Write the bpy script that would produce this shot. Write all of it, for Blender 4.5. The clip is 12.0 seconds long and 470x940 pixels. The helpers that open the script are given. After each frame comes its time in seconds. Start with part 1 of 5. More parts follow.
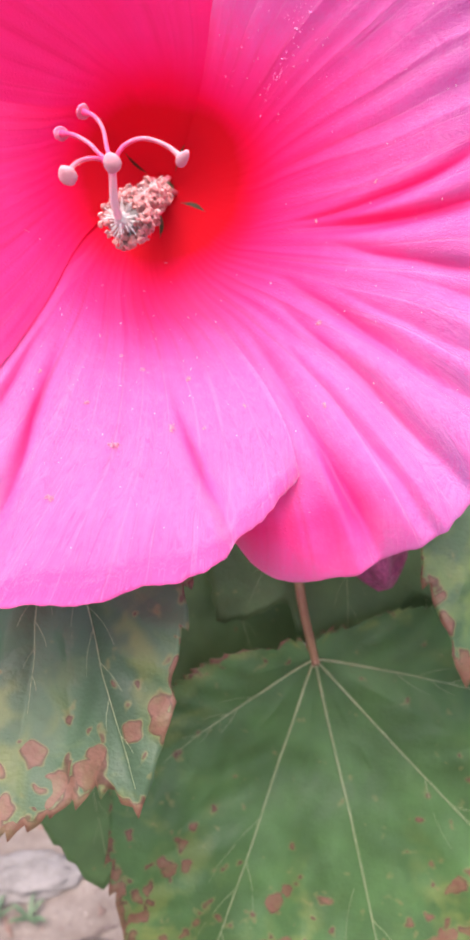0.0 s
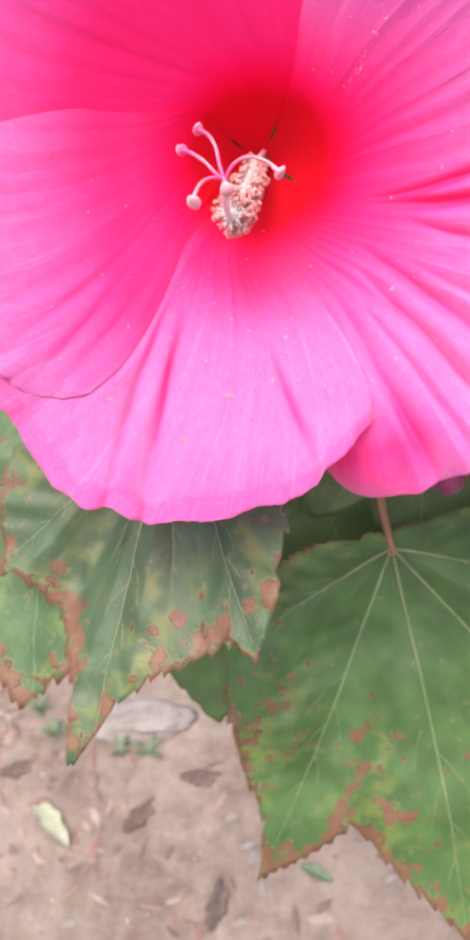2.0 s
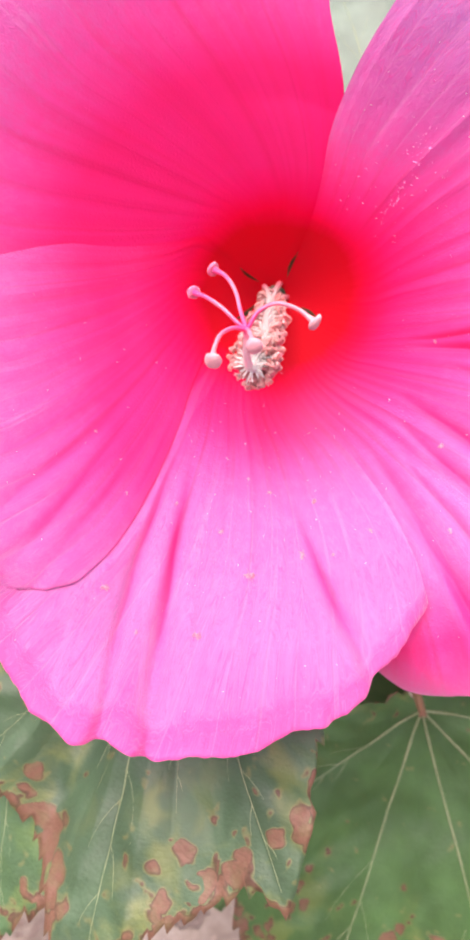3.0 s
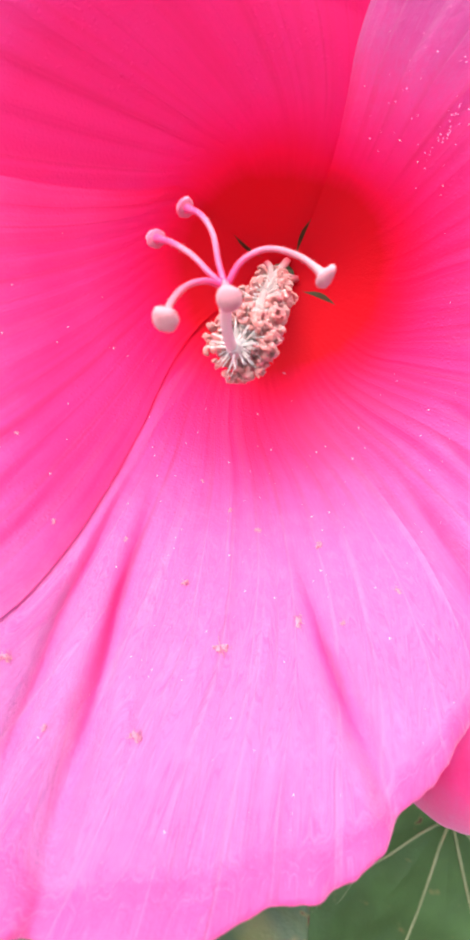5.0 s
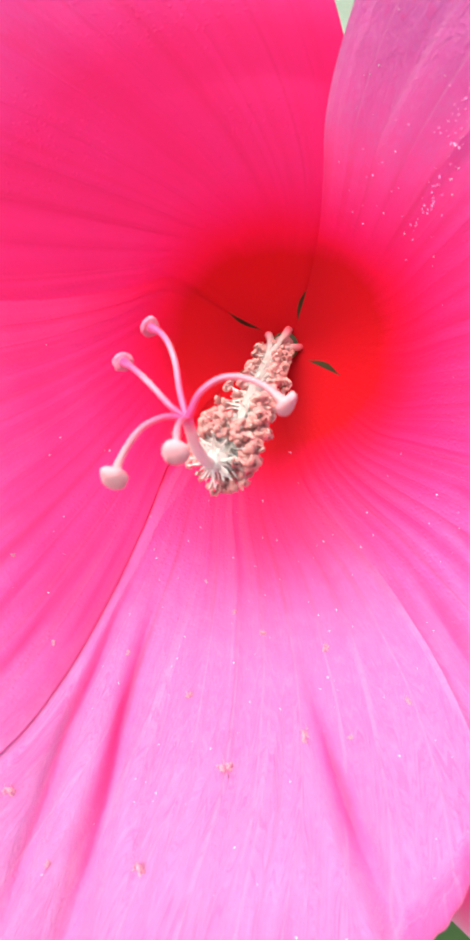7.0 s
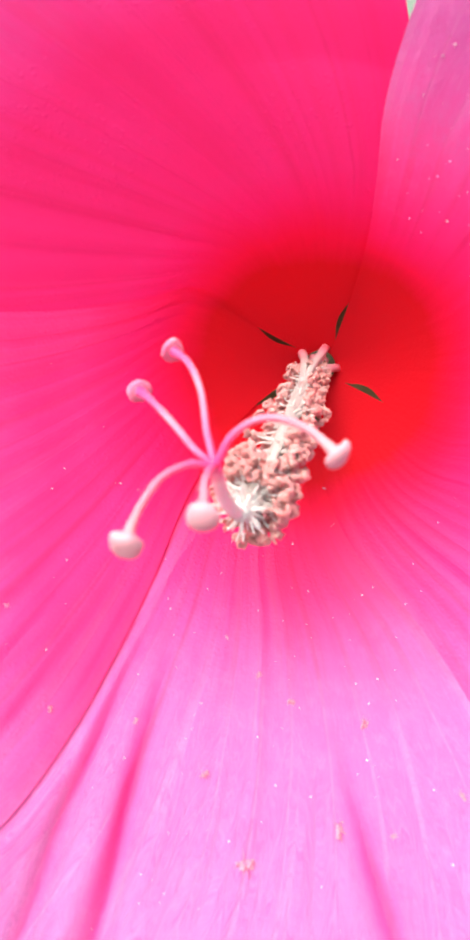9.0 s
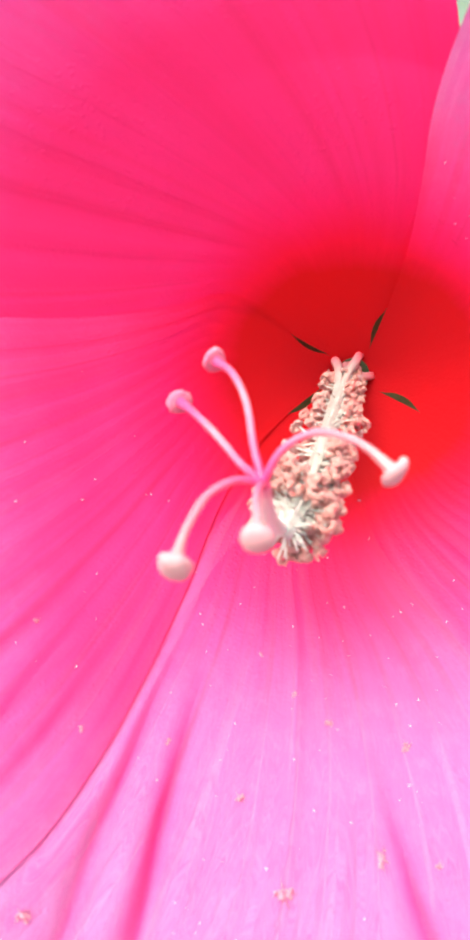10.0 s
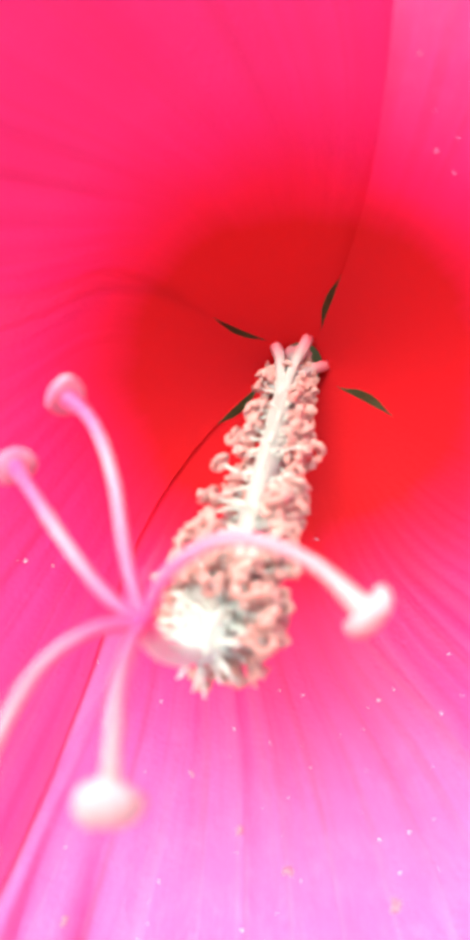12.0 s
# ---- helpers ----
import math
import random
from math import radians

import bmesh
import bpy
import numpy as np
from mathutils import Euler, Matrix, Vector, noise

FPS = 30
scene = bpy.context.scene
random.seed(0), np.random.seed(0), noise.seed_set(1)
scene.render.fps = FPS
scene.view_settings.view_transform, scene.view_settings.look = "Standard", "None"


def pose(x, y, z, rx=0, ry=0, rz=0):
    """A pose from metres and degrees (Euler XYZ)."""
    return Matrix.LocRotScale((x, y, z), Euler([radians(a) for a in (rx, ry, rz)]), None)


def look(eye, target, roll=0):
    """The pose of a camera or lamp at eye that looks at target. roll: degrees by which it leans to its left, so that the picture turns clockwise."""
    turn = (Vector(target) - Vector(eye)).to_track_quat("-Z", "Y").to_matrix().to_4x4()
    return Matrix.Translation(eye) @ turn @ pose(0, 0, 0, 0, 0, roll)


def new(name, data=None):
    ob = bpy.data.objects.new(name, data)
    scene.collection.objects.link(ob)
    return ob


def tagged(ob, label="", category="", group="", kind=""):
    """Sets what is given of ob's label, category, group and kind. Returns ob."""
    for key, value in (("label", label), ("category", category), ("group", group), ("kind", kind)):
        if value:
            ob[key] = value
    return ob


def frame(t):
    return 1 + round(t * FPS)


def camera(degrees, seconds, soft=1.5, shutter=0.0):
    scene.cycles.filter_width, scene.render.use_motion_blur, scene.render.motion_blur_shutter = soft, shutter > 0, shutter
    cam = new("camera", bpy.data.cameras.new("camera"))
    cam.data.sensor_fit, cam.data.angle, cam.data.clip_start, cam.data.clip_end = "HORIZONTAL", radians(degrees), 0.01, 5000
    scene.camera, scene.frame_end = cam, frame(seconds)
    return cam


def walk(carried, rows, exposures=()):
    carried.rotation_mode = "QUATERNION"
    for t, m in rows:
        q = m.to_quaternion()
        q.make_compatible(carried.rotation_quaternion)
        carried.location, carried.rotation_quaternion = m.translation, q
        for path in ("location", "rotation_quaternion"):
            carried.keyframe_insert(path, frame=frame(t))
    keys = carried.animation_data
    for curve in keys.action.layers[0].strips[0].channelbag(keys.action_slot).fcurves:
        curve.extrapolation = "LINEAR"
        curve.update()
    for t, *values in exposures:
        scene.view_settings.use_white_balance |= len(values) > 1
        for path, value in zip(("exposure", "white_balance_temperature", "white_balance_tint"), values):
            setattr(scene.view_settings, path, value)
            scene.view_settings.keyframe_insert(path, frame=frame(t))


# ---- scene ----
cam = camera(37.5, 12.0, 3.4)
PATH = [
    (0, (0.00177, -0.00437, 1.24865), (-0.00430, 0.87229, 0.76757), -0.41),
    (0.3, (0.01647, -0.00607, 1.26176), (-0.02348, 0.85777, 0.76061), -0.77),
    (0.5, (0.03302, -0.02192, 1.25680), (-0.03829, 0.83138, 0.74029), -1.25),
    (0.8, (0.03270, -0.03791, 1.26221), (-0.05387, 0.80588, 0.73220), -1.92),
    (1, (0.04134, -0.04912, 1.26688), (-0.06018, 0.78046, 0.71780), -2.79),
    (1.3, (0.03412, -0.05878, 1.26515), (-0.07583, 0.74935, 0.68720), -3.06),
    (1.5, (0.02731, -0.06162, 1.27234), (-0.09555, 0.72664, 0.66938), -3.40),
    (1.8, (0.01107, -0.05446, 1.28679), (-0.10900, 0.72327, 0.66954), -4.74),
    (2, (0.00217, -0.04511, 1.29804), (-0.13152, 0.73014, 0.68069), -6.60),
    (2.3, (0.00631, -0.02674, 1.30192), (-0.13249, 0.76884, 0.71219), -6.83),
    (2.5, (0.00891, -0.01292, 1.30243), (-0.12725, 0.79105, 0.72356), -7.56),
    (2.8, (-0.00820, -0.00019, 1.29779), (-0.12223, 0.82532, 0.74608), -5.80),
    (3, (-0.01612, 0.01052, 1.29858), (-0.11876, 0.85772, 0.77732), -5.45),
    (3.2, (-0.00574, 0.01700, 1.29236), (-0.12498, 0.87274, 0.78888), -5.15),
    (4.8, (-0.01740, 0.06083, 1.26771), (-0.14552, 0.93483, 0.79898), -3.78),
    (5, (-0.01240, 0.06319, 1.26155), (-0.14284, 0.93882, 0.79651), -3.77),
    (5.2, (-0.00891, 0.06502, 1.25977), (-0.13570, 0.93937, 0.79152), -3.61),
    (5.5, (-0.01378, 0.06589, 1.25910), (-0.16641, 0.93924, 0.79653), -5.60),
    (5.8, (-0.01117, 0.07220, 1.27078), (-0.17661, 0.93413, 0.79165), -6.17),
    (6, (-0.00958, 0.07536, 1.27694), (-0.19196, 0.93690, 0.80314), -7.47),
    (6.3, (-0.00328, 0.07240, 1.27309), (-0.20824, 0.92978, 0.80121), -8.11),
    (6.5, (-0.00224, 0.07874, 1.28010), (-0.22501, 0.93097, 0.80671), -9.77),
    (6.7, (0.00606, 0.08136, 1.28113), (-0.23165, 0.93084, 0.81008), -11.10),
    (8.3, (0.01026, 0.09822, 1.27839), (-0.27622, 0.92703, 0.79775), -11.48),
    (8.5, (0.01008, 0.09825, 1.27880), (-0.25553, 0.94333, 0.81482), -10.48),
    (8.8, (-0.00044, 0.10210, 1.27984), (-0.25072, 0.94608, 0.80560), -10.71),
    (9, (-0.00089, 0.10573, 1.27970), (-0.26578, 0.94597, 0.80659), -10.64),
    (9.3, (0.00032, 0.10410, 1.27687), (-0.25506, 0.94105, 0.79311), -10.08),
    (9.5, (-0.00272, 0.10730, 1.27895), (-0.27474, 0.94400, 0.80362), -11.22),
    (9.8, (-0.01146, 0.10931, 1.27872), (-0.27182, 0.95345, 0.81024), -9.06),
    (10, (-0.00799, 0.10912, 1.28037), (-0.28000, 0.94909, 0.81083), -10.46),
    (10.3, (-0.00577, 0.11366, 1.28295), (-0.26908, 0.95121, 0.80429), -11.11),
    (10.5, (-0.01164, 0.12197, 1.28189), (-0.27623, 0.95326, 0.79307), -11.19),
    (10.8, (-0.01001, 0.12822, 1.27490), (-0.25666, 0.95330, 0.76700), -10.95),
    (11, (-0.00713, 0.13472, 1.27216), (-0.27273, 0.95262, 0.76176), -11.89),
    (11.3, (-0.01355, 0.14066, 1.27616), (-0.23940, 0.95477, 0.74199), -11.42),
    (11.5, (-0.01433, 0.14242, 1.27482), (-0.24951, 0.96240, 0.75296), -11.53),
    (11.8, (-0.00657, 0.15001, 1.27919), (-0.21657, 0.95225, 0.72137), -10.77),
    (12, (-0.00979, 0.15425, 1.27188), (-0.23703, 0.96240, 0.72851), -12.77),
]
walk(cam, [(t, look(eye, target, roll)) for t, eye, target, roll in PATH],
     [(0, 1.45, 6270, 22), (0.5, 1.45, 6280, 27), (1, 1.47, 6380, 24), (1.5, 1.50, 6510, 20), (2.5, 1.53, 6700, 20), (3, 1.53, 6600, 25), (5, 1.50, 6350, 15), (6.5, 1.53, 6520, 2), (8.5, 1.58, 6420, 7), (9, 1.59, 6430, 7), (9.5, 1.60, 6450, 1), (10, 1.65, 6440, -8), (10.5, 1.63, 6260, 9), (11, 1.67, 6210, 0), (11.5, 1.72, 6120, -10), (12, 1.77, 6000, -15)])
# a small phone lens focused a hand's width away
cam.data.dof.use_dof = True
cam.data.dof.focus_distance, cam.data.dof.aperture_fstop = 0.178, 34

# ---- sky and sun: bright overcast daylight ----
world = bpy.data.worlds.new("sky")
scene.world = world
world.use_nodes = True
wn = world.node_tree.nodes
sky = wn.new("ShaderNodeTexSky")
sky.sky_type = "NISHITA"
sky.sun_disc = False
sky.sun_elevation, sky.sun_rotation = radians(71), radians(-157)
sky.air_density, sky.dust_density, sky.ozone_density = 1.0, 6.0, 0.6
wn["Background"].inputs["Strength"].default_value = 0.12
world.node_tree.links.new(sky.outputs[0], wn["Background"].inputs["Color"])
sun = new("sun", bpy.data.lights.new("sun", "SUN"))
sun.data.energy, sun.data.angle, sun.data.color = 1.9, radians(60), (1.0, 0.96, 0.9)
sun.matrix_basis = look((-0.20, -0.46, 1.48), (0, 0, 0))


# ---- materials ----
def material(name):
    m = bpy.data.materials.new(name)
    m.use_nodes = True
    nt = m.node_tree
    return m, nt, nt.nodes["Principled BSDF"], nt.nodes["Material Output"]


def node(nt, kind, **inputs):
    n = nt.nodes.new(kind)
    for key, value in inputs.items():
        key = key.replace("_", " ")
        if isinstance(value, bpy.types.NodeSocket):
            nt.links.new(value, n.inputs[key])
        else:
            n.inputs[key].default_value = value
    return n


def math_node(nt, op, a, b=0.0, clamp=False):
    n = nt.nodes.new("ShaderNodeMath")
    n.operation, n.use_clamp = op, clamp
    for i, value in enumerate((a, b)):
        if isinstance(value, bpy.types.NodeSocket):
            nt.links.new(value, n.inputs[i])
        else:
            n.inputs[i].default_value = value
    return n.outputs[0]


def ramp(nt, fac, stops):
    n = nt.nodes.new("ShaderNodeValToRGB")
    el = n.color_ramp.elements
    while len(el) < len(stops):
        el.new(0.5)
    for e, (p, c) in zip(el, stops):
        e.position, e.color = p, (*c, 1) if len(c) == 3 else c
    nt.links.new(fac, n.inputs[0])
    return n.outputs[0]


def grey(nt, fac, lo, hi, a=0.0, b=1.0):
    n = nt.nodes.new("ShaderNodeMapRange")
    n.interpolation_type = "SMOOTHSTEP"
    for i, v in enumerate((fac, lo, hi, a, b)):
        if isinstance(v, bpy.types.NodeSocket):
            nt.links.new(v, n.inputs[i])
        else:
            n.inputs[i].default_value = v
    return n.outputs[0]


def mix(nt, fac, a, b, blend="MIX"):
    n = nt.nodes.new("ShaderNodeMix")
    n.data_type, n.blend_type = "RGBA", blend
    for i, v in ((0, fac), (6, a), (7, b)):
        if isinstance(v, bpy.types.NodeSocket):
            nt.links.new(v, n.inputs[i])
        else:
            n.inputs[i].default_value = v if i == 0 else (*v, 1)
    return n.outputs[2]


def uv(nt, layer, scale=(1, 1)):
    n = nt.nodes.new("ShaderNodeUVMap")
    n.uv_map = layer
    s = nt.nodes.new("ShaderNodeSeparateXYZ")
    nt.links.new(n.outputs[0], s.inputs[0])
    c = nt.nodes.new("ShaderNodeCombineXYZ")
    nt.links.new(math_node(nt, "MULTIPLY", s.outputs[0], scale[0]), c.inputs[0])
    nt.links.new(math_node(nt, "MULTIPLY", s.outputs[1], scale[1]), c.inputs[1])
    return c.outputs[0], s.outputs[0], s.outputs[1]


def noise_tex(nt, vector, scale, detail=3.0, rough=0.5, distortion=0.0):
    n = node(nt, "ShaderNodeTexNoise", Scale=scale, Detail=detail, Roughness=rough, Distortion=distortion)
    if vector is not None:
        nt.links.new(vector, n.inputs["Vector"])
    return n.outputs[0]


def object_coords(nt):
    return nt.nodes.new("ShaderNodeTexCoord").outputs["Object"]


def bump(nt, height, strength, distance, normal=None):
    n = node(nt, "ShaderNodeBump", Height=height, Strength=strength, Distance=distance)
    if normal is not None:
        nt.links.new(normal, n.inputs["Normal"])
    return n.outputs[0]


def petal_material():
    m, nt, bsdf, out = material("petal")
    _, across, outward = uv(nt, "petal")            # across 0..1, outward in units of 0.13 m
    fan, _, _ = uv(nt, "petal", (34, 1.6))
    hair, _, _ = uv(nt, "petal", (150, 9))
    crimp, _, _ = uv(nt, "petal", (64, 13))
    obj = object_coords(nt)
    cloud = noise_tex(nt, obj, 45, 3)
    streak = noise_tex(nt, fan, 1.0, 2, 0.5, 0.15)
    fine = noise_tex(nt, hair, 1.0, 3, 0.6, 0.5)
    crinkle = noise_tex(nt, crimp, 1.0, 3, 0.6, 0.35)
    rough_skin = noise_tex(nt, obj, 1500, 2)
    wander = math_node(nt, "MULTIPLY", math_node(nt, "SUBTRACT", streak, 0.5), grey(nt, outward, 0.2, 0.6, 0.014, 0.08))
    place = math_node(nt, "ADD", math_node(nt, "ADD", outward, wander), math_node(nt, "MULTIPLY", math_node(nt, "SUBTRACT", cloud, 0.5), 0.06))
    colour = ramp(nt, place, [(0.0, (0.68, 0.009, 0.018)), (0.195, (0.67, 0.008, 0.020)), (0.235, (0.86, 0.008, 0.070)), (0.30, (0.91, 0.013, 0.17)), (0.37, (0.90, 0.027, 0.24)),
                              (0.46, (0.89, 0.063, 0.335)), (0.58, (0.80, 0.108, 0.405)), (0.84, (0.535, 0.165, 0.46)), (0.92, (0.75, 0.085, 0.36))])
    # veins: fine lines that run out from the throat, with finer ones between them
    line = math_node(nt, "ADD", math_node(nt, "MULTIPLY", across, 13.0), math_node(nt, "MULTIPLY", streak, 1.1))
    tri = math_node(nt, "ABSOLUTE", math_node(nt, "SUBTRACT", math_node(nt, "FRACT", line), 0.5))
    vein = grey(nt, tri, 0.0, grey(nt, outward, 0.4, 0.8, 0.13, 0.06), 1.0, 0.0)
    twig = math_node(nt, "ABSOLUTE", math_node(nt, "SUBTRACT", math_node(nt, "FRACT", math_node(nt, "ADD", math_node(nt, "MULTIPLY", line, 2.0), math_node(nt, "MULTIPLY", noise_tex(nt, fan, 2.0, 2), 1.6))), 0.5))
    twig = math_node(nt, "MULTIPLY", grey(nt, twig, 0.0, 0.10, 1.0, 0.0), grey(nt, noise_tex(nt, fan, 3.0, 1), 0.4, 0.6))
    band = math_node(nt, "MULTIPLY", grey(nt, outward, 0.25, 0.33), grey(nt, outward, 0.40, 0.66, 1.0, 0.12))
    dark = math_node(nt, "MULTIPLY", math_node(nt, "ADD", vein, math_node(nt, "MULTIPLY", twig, 0.35), True), grey(nt, streak, 0.35, 0.65, 0.08, 0.24))
    colour = mix(nt, math_node(nt, "MULTIPLY", dark, band), colour, (0.74, 0.005, 0.11))
    flame = math_node(nt, "MULTIPLY", grey(nt, noise_tex(nt, fan, 0.8, 2, 0.5, 0.3), 0.44, 0.68), math_node(nt, "MULTIPLY", grey(nt, outward, 0.24, 0.32), grey(nt, outward, 0.42, 0.62, 0.22, 0.0)))
    colour = mix(nt, flame, colour, (0.80, 0.006, 0.10))
    # the veins stand pale on the outer half
    colour = mix(nt, math_node(nt, "MULTIPLY", vein, grey(nt, outward, 0.45, 0.65, 0.0, 0.27)), colour, (0.76, 0.33, 0.57))
    colour = mix(nt, math_node(nt, "MULTIPLY", grey(nt, fine, 0.45, 0.75), grey(nt, outward, 0.25, 0.6, 0.0, 0.05)), colour, (0.74, 0.20, 0.45))
    # fibres that slant off the veins like the barbs of a feather
    barbs = nt.nodes.new("ShaderNodeCombineXYZ")
    nt.links.new(math_node(nt, "SUBTRACT", math_node(nt, "MULTIPLY", outward, 84.0), math_node(nt, "MULTIPLY", tri, 16.0)), barbs.inputs[0])
    nt.links.new(math_node(nt, "ADD", math_node(nt, "MULTIPLY", outward, 20.0), math_node(nt, "MULTIPLY", tri, 1.0)), barbs.inputs[1])
    nt.links.new(math_node(nt, "MULTIPLY", math_node(nt, "FLOOR", line), 7.3), barbs.inputs[2])
    barb = noise_tex(nt, barbs.outputs[0], 1.0, 3, 0.6, 0.9)
    colour = mix(nt, math_node(nt, "MULTIPLY", grey(nt, barb, 0.52, 0.66), grey(nt, outward, 0.42, 0.76, 0.0, 0.34)), colour, (0.80, 0.24, 0.50))
    colour = mix(nt, math_node(nt, "MULTIPLY", grey(nt, barb, 0.48, 0.36), grey(nt, outward, 0.42, 0.76, 0.0, 0.36)), colour, (0.80, 0.058, 0.32))
    # uneven bloom towards the rim
    down, _, _ = uv(nt, "petal", (95, 30))
    bloom = math_node(nt, "ADD", math_node(nt, "MULTIPLY", noise_tex(nt, obj, 240, 4, 0.7), 0.6), math_node(nt, "MULTIPLY", noise_tex(nt, down, 1.0, 3, 0.6, 1.2), 0.4))
    colour = mix(nt, math_node(nt, "MULTIPLY", grey(nt, bloom, 0.42, 0.64), math_node(nt, "MULTIPLY", grey(nt, outward, 0.3, 0.65, 0.0, 0.32), grey(nt, outward, 0.84, 1.0, 1.0, 0.4))), colour, (0.70, 0.205, 0.48))
    nt.links.new(colour, bsdf.inputs["Base Color"])
    bsdf.inputs["Roughness"].default_value = 0.52
    # the smooth red throat is matt, the outer petal downy
    nt.links.new(grey(nt, outward, 0.2, 0.35, 0.08, 0.4), bsdf.inputs["Specular IOR Level"])
    nt.links.new(grey(nt, outward, 0.25, 0.6, 0.02, 0.95), bsdf.inputs["Sheen Weight"])
    bsdf.inputs["Sheen Roughness"].default_value = 0.45
    nt.links.new(grey(nt, outward, 0.25, 0.6, 0.0, 0.06), bsdf.inputs["Coat Weight"])
    bsdf.inputs["Coat Roughness"].default_value = 0.38
    bsdf.inputs["Sheen Tint"].default_value = (0.88, 0.88, 1, 1)
    dents = noise_tex(nt, obj, 130, 3, 0.55, 0.4)
    height = math_node(nt, "ADD", math_node(nt, "MULTIPLY", vein, grey(nt, outward, 0.35, 0.6, -0.35, 0.7)), math_node(nt, "ADD", math_node(nt, "MULTIPLY", fine, 0.4), math_node(nt, "MULTIPLY", streak, 0.4)))
    normal = bump(nt, math_node(nt, "MULTIPLY", height, grey(nt, outward, 0.18, 0.4, 0.15, 1.0)), 0.18, 0.0006)
    normal = bump(nt, dents, grey(nt, outward, 0.35, 0.7, 0.0, 0.28), 0.0022, normal)
    normal = bump(nt, barb, grey(nt, outward, 0.4, 0.75, 0.0, 0.5), 0.0005, normal)
    normal = bump(nt, crinkle, grey(nt, outward, 0.45, 0.85, 0.0, 0.3), 0.0005, normal)
    normal = bump(nt, rough_skin, 0.25, 0.0003, normal)
    # fine wavy wrinkles like combed hair, in patches
    comb, _, _ = uv(nt, "petal", (150, 15))
    strand = math_node(nt, "ABSOLUTE", math_node(nt, "SUBTRACT", noise_tex(nt, comb, 1.0, 2, 0.5, 0.9), 0.5))
    strand = math_node(nt, "MULTIPLY", grey(nt, strand, 0.0, 0.10, 1.0, 0.0), grey(nt, noise_tex(nt, obj, 60, 2), 0.42, 0.6, 0.25, 1.0))
    normal = bump(nt, strand, grey(nt, outward, 0.5, 0.8, 0.0, 0.32), 0.0004, normal)
    beads = node(nt, "ShaderNodeTexVoronoi", Vector=obj, Scale=800.0)
    bead = math_node(nt, "MULTIPLY", grey(nt, beads.outputs["Distance"], 0.1, 0.42, 1.0, 0.0), grey(nt, cloud, 0.42, 0.62))
    normal = bump(nt, bead, grey(nt, outward, 0.23, 0.3, 0.0, 0.24), 0.0003, normal)
    nt.links.new(normal, bsdf.inputs["Normal"])
    # light that passes through the pigment twice as far comes out deeper
    deep = node(nt, "ShaderNodeGamma", Color=colour, Gamma=1.55)
    glow = node(nt, "ShaderNodeBsdfTranslucent", Color=deep.outputs[0], Normal=normal)
    both = node(nt, "ShaderNodeMixShader", Fac=0.5)
    nt.links.new(bsdf.outputs[0], both.inputs[1])
    nt.links.new(glow.outputs[0], both.inputs[2])
    nt.links.new(both.outputs[0], out.inputs["Surface"])
    return m


